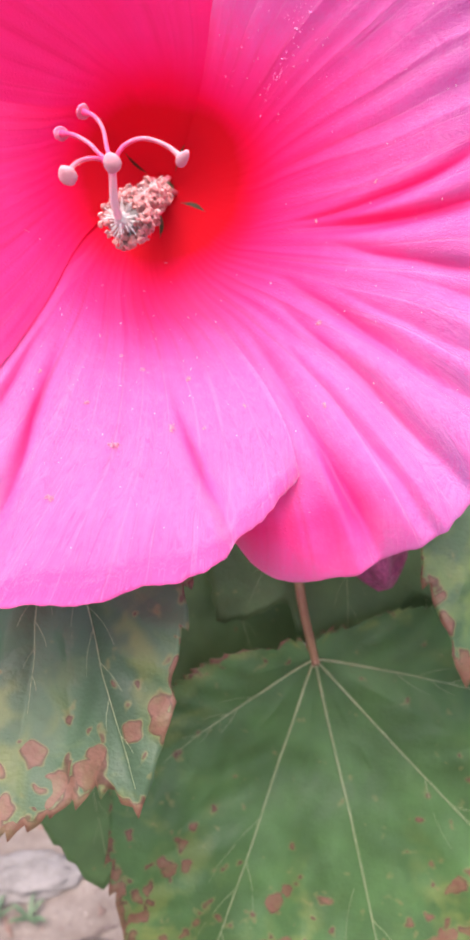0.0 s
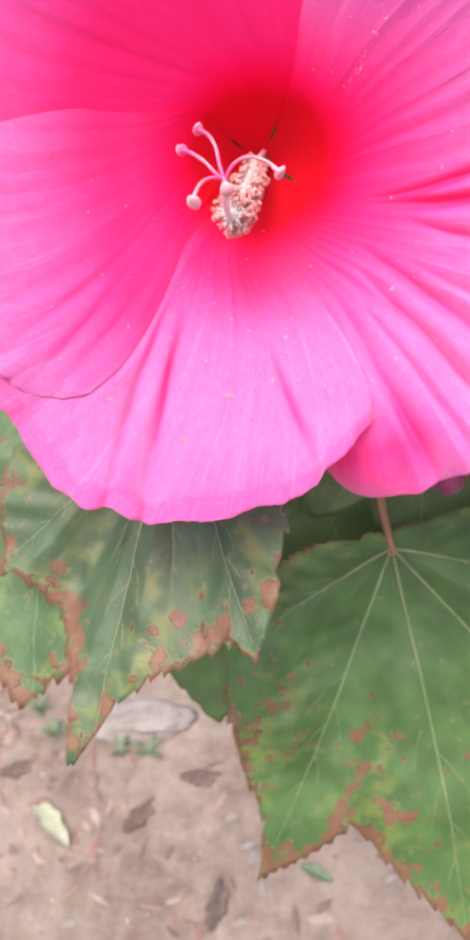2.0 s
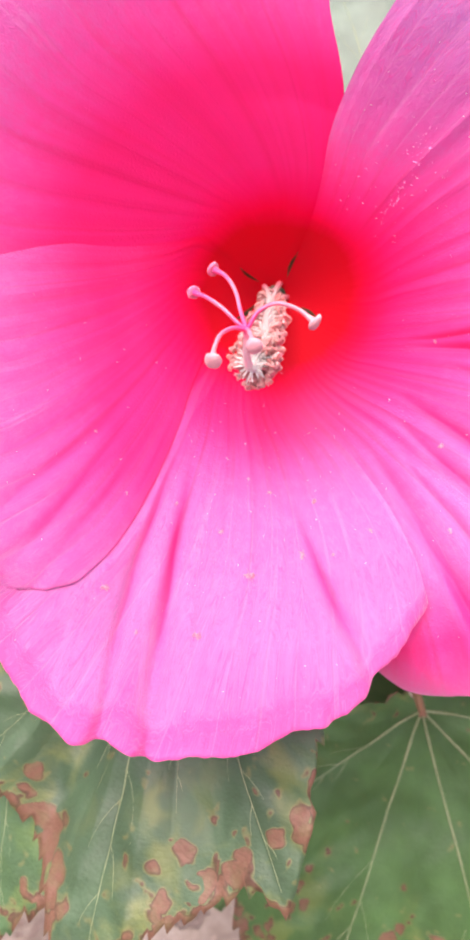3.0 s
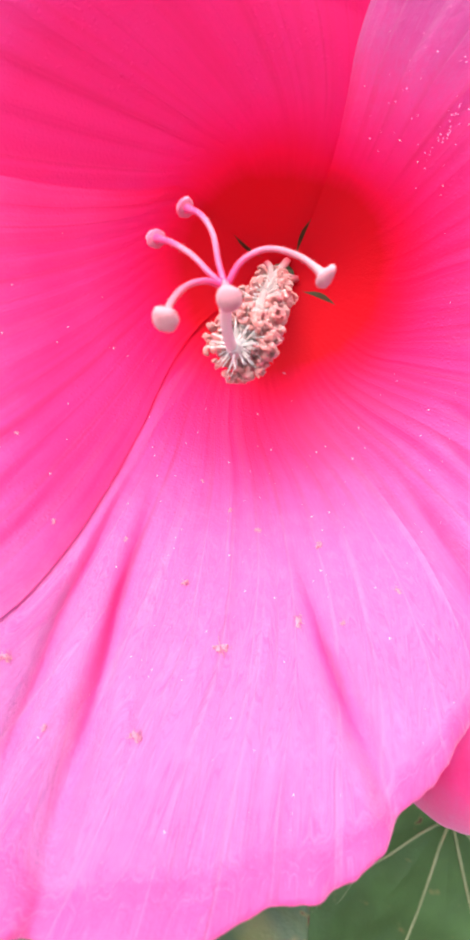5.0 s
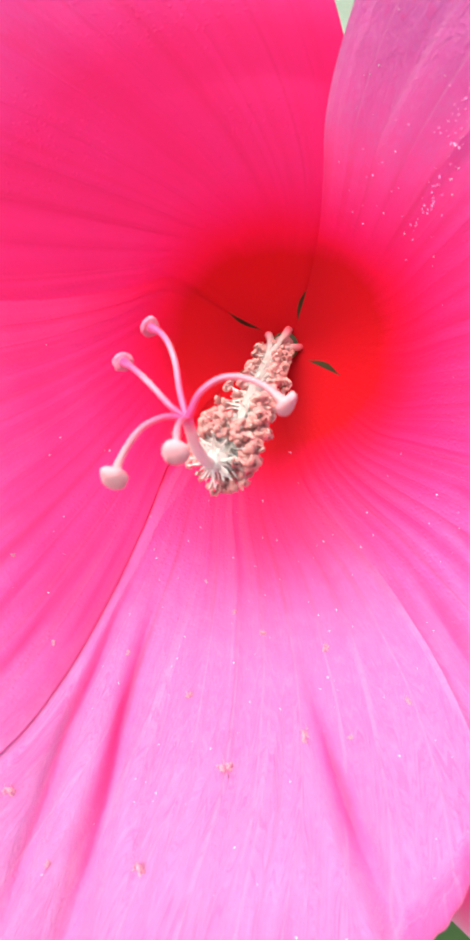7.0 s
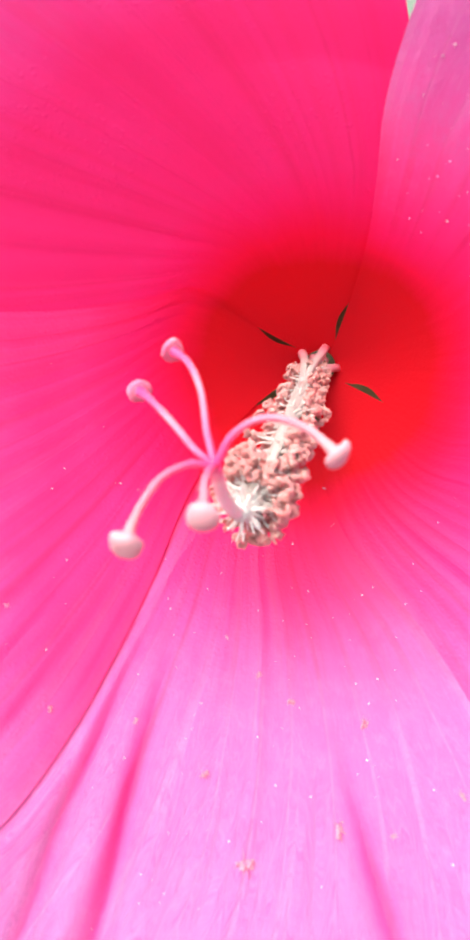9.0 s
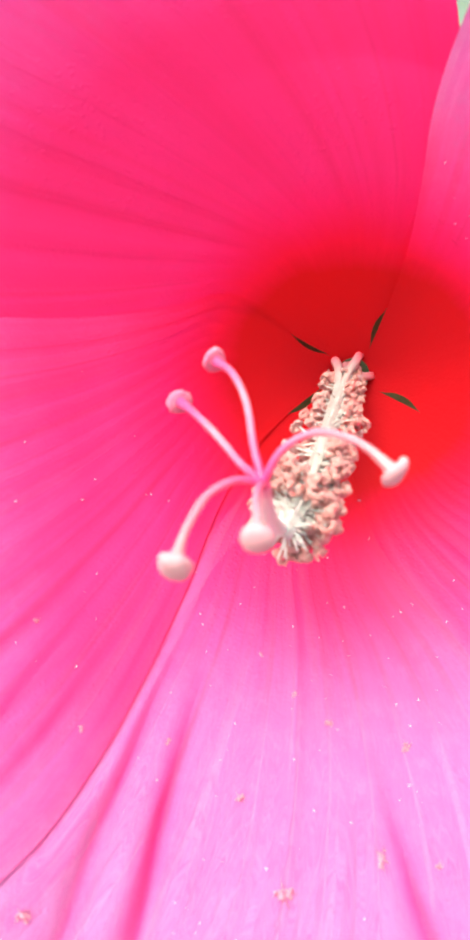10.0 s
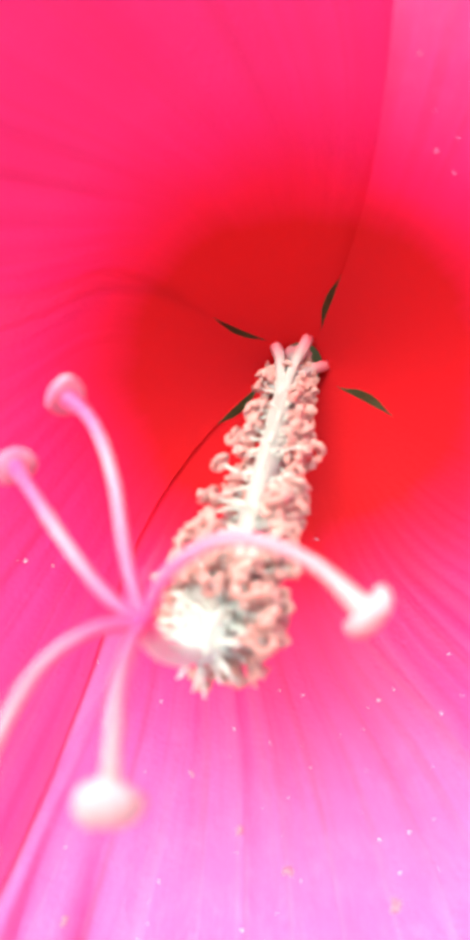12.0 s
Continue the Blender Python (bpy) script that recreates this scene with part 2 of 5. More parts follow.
def leaf_material(name, spots, margin, base=(0.042, 0.112, 0.032), young=(0.135, 0.20, 0.045)):
    """spots: how much of the blade is spotted; margin: how far in the brown edge reaches."""
    m, nt, bsdf, out = material(name)
    pos, side, along = uv(nt, "blade", (10, 10))
    _, edge, _ = uv(nt, "rim")
    shade = noise_tex(nt, pos, 3.2, 3)
    green = mix(nt, grey(nt, shade, 0.3, 0.75), base, tuple(c * 1.55 for c in base))
    yellow = math_node(nt, "MULTIPLY", grey(nt, noise_tex(nt, pos, 5.0, 3, 0.55, 0.6), 0.50, 0.68), grey(nt, edge, 0.45, 0.95, 0.04, 0.5))
    stripe = math_node(nt, "ABSOLUTE", math_node(nt, "SINE", math_node(nt, "MULTIPLY", math_node(nt, "ARCTAN2", side, along), 5.8)))
    yellow = math_node(nt, "ADD", yellow, math_node(nt, "MULTIPLY", math_node(nt, "MULTIPLY", grey(nt, stripe, 0.85, 1.0), grey(nt, edge, 0.4, 0.75)), grey(nt, noise_tex(nt, pos, 7.0, 2), 0.4, 0.6, 0.0, 0.6)), True)
    green = mix(nt, yellow, green, young)
    blot = noise_tex(nt, pos, 11.0, 2, 0.5, 0.2)
    patchy = noise_tex(nt, pos, 2.6, 2)
    reach = math_node(nt, "ADD", math_node(nt, "MULTIPLY", grey(nt, edge, 0.25, 0.85), 0.03 * spots),
                      math_node(nt, "MULTIPLY", grey(nt, edge, 1.0 - margin, 1.0), grey(nt, patchy, 0.35, 0.6, 0.2 * margin, 0.16)))
    reach = math_node(nt, "ADD", reach, math_node(nt, "MULTIPLY", math_node(nt, "SUBTRACT", patchy, 0.5), 0.06 * spots))
    if margin > 0.05:
        reach = math_node(nt, "ADD", reach, math_node(nt, "MULTIPLY", grey(nt, edge, 0.965, 0.995), 0.14))
    level = math_node(nt, "ADD", blot, reach)
    jitter = node(nt, "ShaderNodeVectorMath")
    jitter.operation = "ADD"
    wobbly = node(nt, "ShaderNodeTexNoise", Vector=pos, Scale=13.0, Detail=1.0)
    small = node(nt, "ShaderNodeVectorMath")
    small.operation = "SCALE"
    nt.links.new(wobbly.outputs["Color"], small.inputs[0])
    small.inputs["Scale"].default_value = 0.09
    nt.links.new(pos, jitter.inputs[0])
    nt.links.new(small.outputs[0], jitter.inputs[1])
    cell = node(nt, "ShaderNodeTexVoronoi", Vector=jitter.outputs[0], Scale=11.0)
    cell.feature = "SMOOTH_F1"
    cell.inputs["Smoothness"].default_value = 0.25
    chance = nt.nodes.new("ShaderNodeSeparateColor")
    nt.links.new(cell.outputs["Color"], chance.inputs[0])
    dense = math_node(nt, "MULTIPLY", grey(nt, edge, 0.25, 0.8, 0.0, 1.0), grey(nt, patchy, 0.36, 0.56, 0.3, 1.0))
    turned = math_node(nt, "ABSOLUTE", math_node(nt, "SINE", math_node(nt, "MULTIPLY", math_node(nt, "ARCTAN2", side, along), 5.8)))
    between = grey(nt, turned, 0.3, 0.9)
    dense = math_node(nt, "MULTIPLY", dense, math_node(nt, "ADD", math_node(nt, "MULTIPLY", between, 0.65), 0.5))
    dense = math_node(nt, "MULTIPLY", dense, grey(nt, along, 0.03, 0.12, 0.35, 1.15))
    radius = math_node(nt, "MULTIPLY", math_node(nt, "MULTIPLY", grey(nt, chance.outputs[0], 0.30, 0.80, 0.0, 0.56), dense), min(1.0, max(0.0, spots * 1.1)))
    # blotches crowd and merge along the margin
    rimmed = math_node(nt, "MULTIPLY", grey(nt, edge, 0.97 - 1.2 * margin, 0.97), grey(nt, patchy, 0.34, 0.54, 0.35, 1.0))
    radius = math_node(nt, "ADD", radius, math_node(nt, "MULTIPLY", math_node(nt, "MULTIPLY", rimmed, grey(nt, chance.outputs[1], 0.1, 0.6, 0.35, 1.0)), 0.58 if margin > 0.05 else 0.0))
    freckle = math_node(nt, "SUBTRACT", radius, cell.outputs["Distance"])
    level = math_node(nt, "MAXIMUM", level, math_node(nt, "ADD", math_node(nt, "MULTIPLY", freckle, 0.8), 0.705))
    halo = grey(nt, level, 0.65, 0.72)
    spot = math_node(nt, "MULTIPLY", grey(nt, level, 0.70, 0.74), grey(nt, noise_tex(nt, pos, 22, 2), 0.3, 0.6, 0.7, 1.0))
    green = mix(nt, math_node(nt, "MULTIPLY", halo, 0.6), green, (0.17, 0.165, 0.06))
    rust = mix(nt, noise_tex(nt, pos, 40, 3), (0.105, 0.050, 0.028), (0.19, 0.095, 0.060))
    rust = mix(nt, grey(nt, level, 0.74, 0.80, 0.75, 0.0), rust, (0.055, 0.030, 0.016))
    colour = mix(nt, spot, green, rust)
    nt.links.new(colour, bsdf.inputs["Base Color"])
    nt.links.new(grey(nt, shade, 0.2, 0.8, 0.42, 0.58), bsdf.inputs["Roughness"])
    bsdf.inputs["Specular IOR Level"].default_value = 0.4
    cells = node(nt, "ShaderNodeTexVoronoi", Vector=pos, Scale=26.0)
    relief = math_node(nt, "ADD", math_node(nt, "MULTIPLY", cells.outputs["Distance"], 0.6), math_node(nt, "SUBTRACT", noise_tex(nt, pos, 70, 3), math_node(nt, "MULTIPLY", spot, 0.5)))
    normal = bump(nt, relief, 0.26, 0.0012)
    nt.links.new(normal, bsdf.inputs["Normal"])
    glow = node(nt, "ShaderNodeBsdfTranslucent", Color=colour, Normal=normal)
    both = node(nt, "ShaderNodeMixShader", Fac=0.22)
    nt.links.new(bsdf.outputs[0], both.inputs[1])
    nt.links.new(glow.outputs[0], both.inputs[2])
    nt.links.new(both.outputs[0], out.inputs["Surface"])
    return m


def plain_material(name, a, b, scale, rough=0.6, relief=0.3, distance=0.0004, sheen=0.0, soft=0.0, fine=None):
    """Two tones that vary at two scales, with relief; soft: the share of light let through below the skin."""
    m, nt, bsdf, out = material(name)
    obj = object_coords(nt)
    big, small = noise_tex(nt, obj, scale, 3), noise_tex(nt, obj, fine or scale * 7, 3)
    colour = mix(nt, grey(nt, math_node(nt, "ADD", math_node(nt, "MULTIPLY", big, 0.65), math_node(nt, "MULTIPLY", small, 0.35)), 0.32, 0.68), a, b)
    nt.links.new(colour, bsdf.inputs["Base Color"])
    bsdf.inputs["Roughness"].default_value = rough
    bsdf.inputs["Sheen Weight"].default_value = sheen
    nt.links.new(bump(nt, small, relief, distance), bsdf.inputs["Normal"])
    if soft:
        bsdf.inputs["Subsurface Weight"].default_value = soft
        bsdf.inputs["Subsurface Radius"].default_value = (0.002, 0.001, 0.001)
        bsdf.inputs["Subsurface Scale"].default_value = 1.0
    return m


def style_material(name, stops):
    """Pink at the fork, paler towards the heads: the uv runs along the branch."""
    m, nt, bsdf, out = material(name)
    _, _, along = uv(nt, "tube")
    grain = noise_tex(nt, object_coords(nt), 700, 3)
    place = math_node(nt, "ADD", along, math_node(nt, "MULTIPLY", math_node(nt, "SUBTRACT", grain, 0.5), 0.12))
    colour = ramp(nt, place, stops)
    nt.links.new(colour, bsdf.inputs["Base Color"])
    bsdf.inputs["Roughness"].default_value = 0.36
    bsdf.inputs["Specular IOR Level"].default_value = 0.35
    bsdf.inputs["Subsurface Weight"].default_value = 0.5
    bsdf.inputs["Subsurface Radius"].default_value = (0.002, 0.001, 0.001)
    bsdf.inputs["Subsurface Scale"].default_value = 0.25
    nt.links.new(bump(nt, grain, 0.12, 0.0003), bsdf.inputs["Normal"])
    return m


def soil_material():
    m, nt, bsdf, out = material("soil")
    obj = object_coords(nt)
    patch, clod = noise_tex(nt, obj, 3.5, 4, 0.6), noise_tex(nt, obj, 24, 5, 0.65)
    grit = noise_tex(nt, obj, 210, 3, 0.7)
    colour = ramp(nt, math_node(nt, "ADD", math_node(nt, "MULTIPLY", patch, 0.45), math_node(nt, "ADD", math_node(nt, "MULTIPLY", clod, 0.4), math_node(nt, "MULTIPLY", grit, 0.15))),
                  [(0.34, (0.076, 0.057, 0.046)), (0.46, (0.130, 0.104, 0.085)), (0.56, (0.172, 0.143, 0.120)), (0.68, (0.22, 0.19, 0.165))])
    nt.links.new(colour, bsdf.inputs["Base Color"])
    bsdf.inputs["Roughness"].default_value = 0.95
    bsdf.inputs["Specular IOR Level"].default_value = 0.2
    low = bump(nt, clod, 0.55, 0.012)
    nt.links.new(bump(nt, grit, 0.5, 0.003, low), bsdf.inputs["Normal"])
    return m


def pebble_material(name, stops):
    m, nt, bsdf, out = material(name)
    pick = nt.nodes.new("ShaderNodeNewGeometry").outputs["Random Per Island"]
    colour = ramp(nt, pick, stops)
    grain = noise_tex(nt, object_coords(nt), 260, 3)
    nt.links.new(mix(nt, 0.35, colour, ramp(nt, grain, [(0.3, (0.08, 0.055, 0.044)), (0.7, (0.27, 0.23, 0.20))])), bsdf.inputs["Base Color"])
    bsdf.inputs["Roughness"].default_value = 0.9
    nt.links.new(bump(nt, grain, 0.4, 0.002), bsdf.inputs["Normal"])
    return m


PETAL = petal_material()
LEAF_SPOTTED = leaf_material("leaf_spotted", 1.2, 0.09, (0.041, 0.093, 0.026), (0.13, 0.17, 0.042))
LEAF_SCORCHED = leaf_material("leaf_scorched", 0.75, 0.15, (0.040, 0.076, 0.036), (0.15, 0.175, 0.050))
LEAF_RUSTY = leaf_material("leaf_rusty", 0.6, 0.18, (0.044, 0.090, 0.036))
LEAF_YOUNG = leaf_material("leaf_young", -0.9, 0.02, (0.056, 0.108, 0.036), (0.075, 0.13, 0.045))
LEAF_PALE = leaf_material("leaf_pale", -0.9, 0.02, (0.125, 0.165, 0.125), (0.15, 0.19, 0.14))
LEAF_PLAIN = leaf_material("leaf_plain", -0.9, 0.02, (0.050, 0.086, 0.032), (0.065, 0.105, 0.038))
VEIN = plain_material("vein", (0.15, 0.19, 0.085), (0.25, 0.28, 0.15), 120, 0.5, 0.2)
PETIOLE = plain_material("petiole_skin", (0.204, 0.096, 0.06), (0.252, 0.144, 0.078), 60, 0.45, 0.2, soft=0.1)
STEM = plain_material("stem_skin", (0.12, 0.102, 0.048), (0.162, 0.15, 0.072), 40, 0.55, 0.25)
SEPAL = plain_material("sepal_skin", (0.034, 0.058, 0.016), (0.075, 0.105, 0.036), 150, 0.5, 0.2)
COLUMN = style_material("column_flesh", [(0.0, (0.60, 0.02, 0.05)), (0.1, (0.60, 0.16, 0.20)), (0.2, (0.38, 0.29, 0.29)), (0.35, (0.33, 0.28, 0.27)), (0.75, (0.38, 0.335, 0.31)), (0.85, (0.58, 0.54, 0.50)), (1.0, (0.58, 0.53, 0.49))])
RIB = style_material("rib_flesh", [(0.0, (0.44, 0.36, 0.35)), (0.55, (0.48, 0.36, 0.36)), (0.85, (0.60, 0.20, 0.25)), (1.0, (0.66, 0.04, 0.08))])
FILAMENT = plain_material("filament_flesh", (0.53, 0.47, 0.44), (0.58, 0.52, 0.485), 300, 0.45, 0.1, soft=0.3)
ANTHER = plain_material("anther_skin", (0.47, 0.175, 0.163), (0.54, 0.25, 0.227), 520, 0.85, 0.8, 0.0003, fine=3200, soft=0.8)
STYLE = style_material("style_flesh", [(0.0, (0.72, 0.035, 0.17)), (0.25, (0.70, 0.08, 0.20)), (0.5, (0.64, 0.15, 0.23)), (0.8, (0.52, 0.20, 0.24)), (1.0, (0.48, 0.25, 0.26))])
STYLE_PINK = style_material("style_flesh_pink", [(0.0, (0.72, 0.035, 0.17)), (0.3, (0.68, 0.10, 0.21)), (0.55, (0.64, 0.19, 0.26)), (0.75, (0.66, 0.09, 0.22)), (1.0, (0.64, 0.04, 0.16))])
STYLE_FOOT = style_material("style_foot_flesh", [(0.0, (0.62, 0.57, 0.53)), (0.55, (0.64, 0.55, 0.52)), (0.82, (0.74, 0.40, 0.43)), (1.0, (0.70, 0.05, 0.19))])
STIGMA = plain_material("stigma_velvet", (0.50, 0.205, 0.245), (0.53, 0.28, 0.305), 320, 0.9, 0.5, 0.0003, sheen=0.05, soft=0.4, fine=3600)
STIGMA_PINK = plain_material("stigma_velvet_pink", (0.58, 0.08, 0.19), (0.60, 0.18, 0.26), 320, 0.8, 0.5, 0.0003, sheen=0.1, soft=0.4, fine=3600)
POLLEN = plain_material("pollen", (0.54, 0.15, 0.24), (0.66, 0.28, 0.38), 900, 0.8, 0.6)
DUST = plain_material("pollen_pale", (0.64, 0.496, 0.544), (0.704, 0.624, 0.656), 900, 0.6, 0.4)
WILTED = plain_material("wilted_petal", (0.15, 0.018, 0.075), (0.33, 0.055, 0.17), 70, 0.6, 0.6, 0.002, sheen=0.1)
SOIL = soil_material()
GRIT = pebble_material("grit", [(0.0, (0.055, 0.034, 0.025)), (0.3, (0.13, 0.085, 0.062)), (0.6, (0.19, 0.15, 0.125)), (0.9, (0.27, 0.245, 0.22)), (1.0, (0.42, 0.41, 0.39))])
PALE_STONE = plain_material("pale_stone", (0.125, 0.112, 0.098), (0.20, 0.184, 0.168), 26, 0.9, 0.6, 0.004)
DRY_LEAF = plain_material("dry_leaf", (0.165, 0.185, 0.115), (0.235, 0.25, 0.175), 45, 0.7, 0.4, 0.002)
WEED = plain_material("weed_blade", (0.0385, 0.077, 0.033), (0.077, 0.121, 0.055), 60, 0.6, 0.3, 0.001)
LITTER = plain_material("brown_litter", (0.05, 0.034, 0.026), (0.10, 0.072, 0.058), 50, 0.8, 0.5, 0.003)


# ---- mesh helpers ----
def mesh_of(name, verts, faces, mat, uvs=None, smooth=True):
    me = bpy.data.meshes.new(name)
    me.from_pydata([tuple(v) for v in verts], [], faces)
    me.materials.append(mat)
    for layer, values in (uvs or {}).items():
        lay = me.uv_layers.new(name=layer)
        for loop in me.loops:
            lay.data[loop.index].uv = values[loop.vertex_index]
    me.polygons.foreach_set("use_smooth", [smooth] * len(me.polygons))
    me.update()
    return me


def part(name, me, parent=None, m=None, label="", kind=""):
    ob = new(name, me)
    ob.parent = parent
    if m is not None:
        ob.matrix_basis = m
    return tagged(ob, label, kind=kind)


def empty(name, m, label, category, group="", kind=""):
    ob = new(name)
    ob.empty_display_size = 0.02
    ob.matrix_basis = m
    return tagged(ob, label, category, group, kind)


def axes(origin, x, y, z):
    return Matrix(((x[0], y[0], z[0], origin[0]), (x[1], y[1], z[1], origin[1]), (x[2], y[2], z[2], origin[2]), (0, 0, 0, 1)))


def grid_faces(nu, nv, wrap=False):
    out = []
    for i in range(nu if wrap else nu - 1):
        for j in range(nv - 1):
            a, b = i * nv + j, ((i + 1) % nu) * nv + j
            out.append((a, b, b + 1, a + 1))
    return out


def curve_points(ctrl, n):
    """A smooth line through the control points (Catmull-Rom)."""
    p = [Vector(c) for c in ctrl]
    p = [2 * p[0] - p[1], *p, 2 * p[-1] - p[-2]]
    out = []
    for k in range(n):
        f = k / (n - 1) * (len(p) - 3)
        i = min(int(f), len(p) - 4)
        t = f - i
        a, b, c, d = p[i:i + 4]
        out.append(0.5 * ((2 * b) + (c - a) * t + (2 * a - 5 * b + 4 * c - d) * t * t + (3 * b - a - 3 * c + d) * t ** 3))
    return out


def tube(line, radius, sides=10, wobble=0.0, seed=0.0):
    """Verts, faces, uv of a closed round tube along the line; radius(f) for f from 0 to 1."""
    verts, uvs = [], []
    n = len(line)
    ref = Vector((0.31, 0.87, 0.38))
    for i, p in enumerate(line):
        d = (line[min(i + 1, n - 1)] - line[max(i - 1, 0)]).normalized()
        x = d.cross(ref).normalized()
        y = d.cross(x)
        f = i / (n - 1)
        for k in range(sides):
            a = 2 * math.pi * k / sides
            r = radius(f) * (1 + wobble * noise.noise(Vector((math.cos(a) * 1.5, math.sin(a) * 1.5 + seed, f * 9))))
            verts.append(p + (x * math.cos(a) + y * math.sin(a)) * r)
            uvs.append((k / sides, f))
    faces = [(i * sides + k, i * sides + (k + 1) % sides, (i + 1) * sides + (k + 1) % sides, (i + 1) * sides + k) for i in range(n - 1) for k in range(sides)]
    verts += [line[0], line[-1]]
    uvs += [(0, 0), (0, 1)]
    b, e = len(verts) - 2, len(verts) - 1
    faces += [(b, (k + 1) % sides, k) for k in range(sides)] + [(e, (n - 1) * sides + k, (n - 1) * sides + (k + 1) % sides) for k in range(sides)]
    return verts, faces, uvs


def tube_mesh(name, ctrl, radius, mat, n=16, sides=10, wobble=0.0):
    v, f, u = tube(curve_points(ctrl, n), radius, sides, wobble, random.random() * 9)
    return mesh_of(name, v, f, mat, {"tube": u})


def lump_mesh(name, size, mat, rough=0.35, freq=1.3, cuts=2, seed=0.0, octaves=1):
    bm = bmesh.new()
    bmesh.ops.create_icosphere(bm, subdivisions=cuts, radius=1.0)
    for v in bm.verts:
        n = sum(noise.noise(v.co * freq * 2 ** o + Vector((seed, seed * 0.7, 0))) / 1.8 ** o for o in range(octaves))
        v.co *= 1 + rough * n
        v.co = Vector((v.co.x * size[0], v.co.y * size[1], v.co.z * size[2]))
    me = bpy.data.meshes.new(name)
    bm.to_mesh(me)
    bm.free()
    me.materials.append(mat)
    me.polygons.foreach_set("use_smooth", [True] * len(me.polygons))
    return me


# ---- ground: one sheet, close-grained near the plant, out to the horizon ----
def ground_z(x, y):
    near = max(0.0, 1 - math.hypot(x + 0.2, y - 0.5) / 6)
    p = Vector((x, y, 0))
    return near * (0.016 * noise.noise(p * 3.1) + 0.007 * noise.noise(p * 11) + 0.0035 * noise.noise(p * 33))


def spread(lo, hi, n, far):
    inner = [lo + (hi - lo) * i / (n - 1) for i in range(n)]
    step, left, right = (hi - lo) / (n - 1), [], []
    while hi < far:
        step *= 1.45
        lo, hi = lo - step, hi + step
        left.insert(0, lo), right.append(hi)
    return left + inner + right


gx, gy = spread(-1.3, 0.9, 150, 700), spread(-0.1, 1.7, 130, 700)
ground = new("ground", mesh_of("ground", [(x, y, ground_z(x, y)) for x in gx for y in gy], grid_faces(len(gx), len(gy)), SOIL))
tagged(ground, "dry pinkish-brown sandy soil with scattered grit", "ground", kind="structure")

# ---- the flower ----
THROAT = Vector((-0.026, 0.274, 1.215))
EL, AZ = radians(16), radians(4)
FACING = Vector((math.sin(AZ) * math.cos(EL), -math.cos(AZ) * math.cos(EL), math.sin(EL)))
ACROSS = Vector((math.cos(AZ), math.sin(AZ), 0))
UPWARD = FACING.cross(ACROSS)
FLOWER_FRAME = axes(THROAT, ACROSS, UPWARD, FACING)
flower = empty("hibiscus_flower", FLOWER_FRAME, "large open pink hibiscus flower with a deep red throat", "flower")

# radii at which the edge angles below are given
RADII = (0.004, 0.0115, 0.031, 0.040, 0.052, 0.068, 0.085, 0.100, 0.130)
UNDER = (0, -8, 5, 8, 11, 13, 13, 13, 13)
PETALS = [
    # leading edge angles; tucked width; rim: (share across, radius); form: c0, c1, c2; pleats, their depth
    dict(edge=(130, 137, 141, 157, 168, 174, 176, 175, 173), under=(0, -8, 4, 8, 7, -1, -11, -16, -24),
         rim=((0, 0.096), (0.15, 0.114), (0.35, 0.126), (0.6, 0.136), (0.8, 0.146), (1, 0.128)), form=(0.93, 0.0, 3.0, 3.0), drop=0.32, pleats=5, depth=0.0010),
    dict(edge=(50, 57, 63, 66, 69, 68, 65, 62, 58), under=UNDER,
         rim=((0, 0.104), (0.12, 0.115), (0.35, 0.124), (0.6, 0.124), (0.85, 0.116), (1, 0.098)), form=(1.06, 0.02, 5.0, 5.0), pleats=7, depth=0.0030),
    dict(edge=(-40, -33, -27, -18, -11, -5, 0.5, 2.6, 3), under=UNDER,
         rim=((0, 0.114), (0.06, 0.127), (0.12, 0.131), (0.22, 0.1305), (0.37, 0.127), (0.45, 0.1235), (0.51, 0.1235), (0.58, 0.1205), (0.73, 0.110), (0.8, 0.106), (0.92, 0.100), (1, 0.094)),
         form=(1.0, 0.08, 1.2, 1.2), pleats=8, depth=0.0028),
    dict(edge=(-108, -100, -87, -80, -70.5, -66, -65.6, -67.6, -70.5), under=UNDER,
         rim=((0, 0.1165), (0.12, 0.1190), (0.25, 0.1232), (0.35, 0.1195), (0.40, 0.1180), (0.46, 0.1188), (0.52, 0.1145), (0.59, 0.1125), (0.71, 0.1100), (0.82, 0.1080), (0.9, 0.1030), (1, 0.0985)),
         form=(0.98, -0.008, 0.3, 0.3), pleats=9, depth=0.0012),
    dict(edge=(-168, -160, -147, -141, -134, -130, -129.5, -132, -135), under=UNDER,
         rim=((0, 0.122), (0.25, 0.128), (0.5, 0.120), (0.7, 0.112), (0.84, 0.1098), (0.93, 0.1065), (1, 0.098)), form=(0.99, 0.010, 4.5, 0.0), pleats=5, depth=0.0012),
]


def smooth_lookup(table, x):
    """Cubic reading of (x, y) pairs."""
    if x <= table[0][0]:
        return table[0][1]
    for i in range(len(table) - 1):
        (x0, y0), (x1, y1) = table[i], table[i + 1]
        if x <= x1:
            xa, ya = table[max(i - 1, 0)]
            xb, yb = table[min(i + 2, len(table) - 1)]
            s0, s1 = (y1 - ya) / (x1 - xa), (yb - y0) / (xb - x0)
            w, t = x1 - x0, (x - x0) / (x1 - x0)
            return (2 * t ** 3 - 3 * t * t + 1) * y0 + (t ** 3 - 2 * t * t + t) * s0 * w + (3 * t * t - 2 * t ** 3) * y1 + (t ** 3 - t * t) * s1 * w
    return table[-1][1]


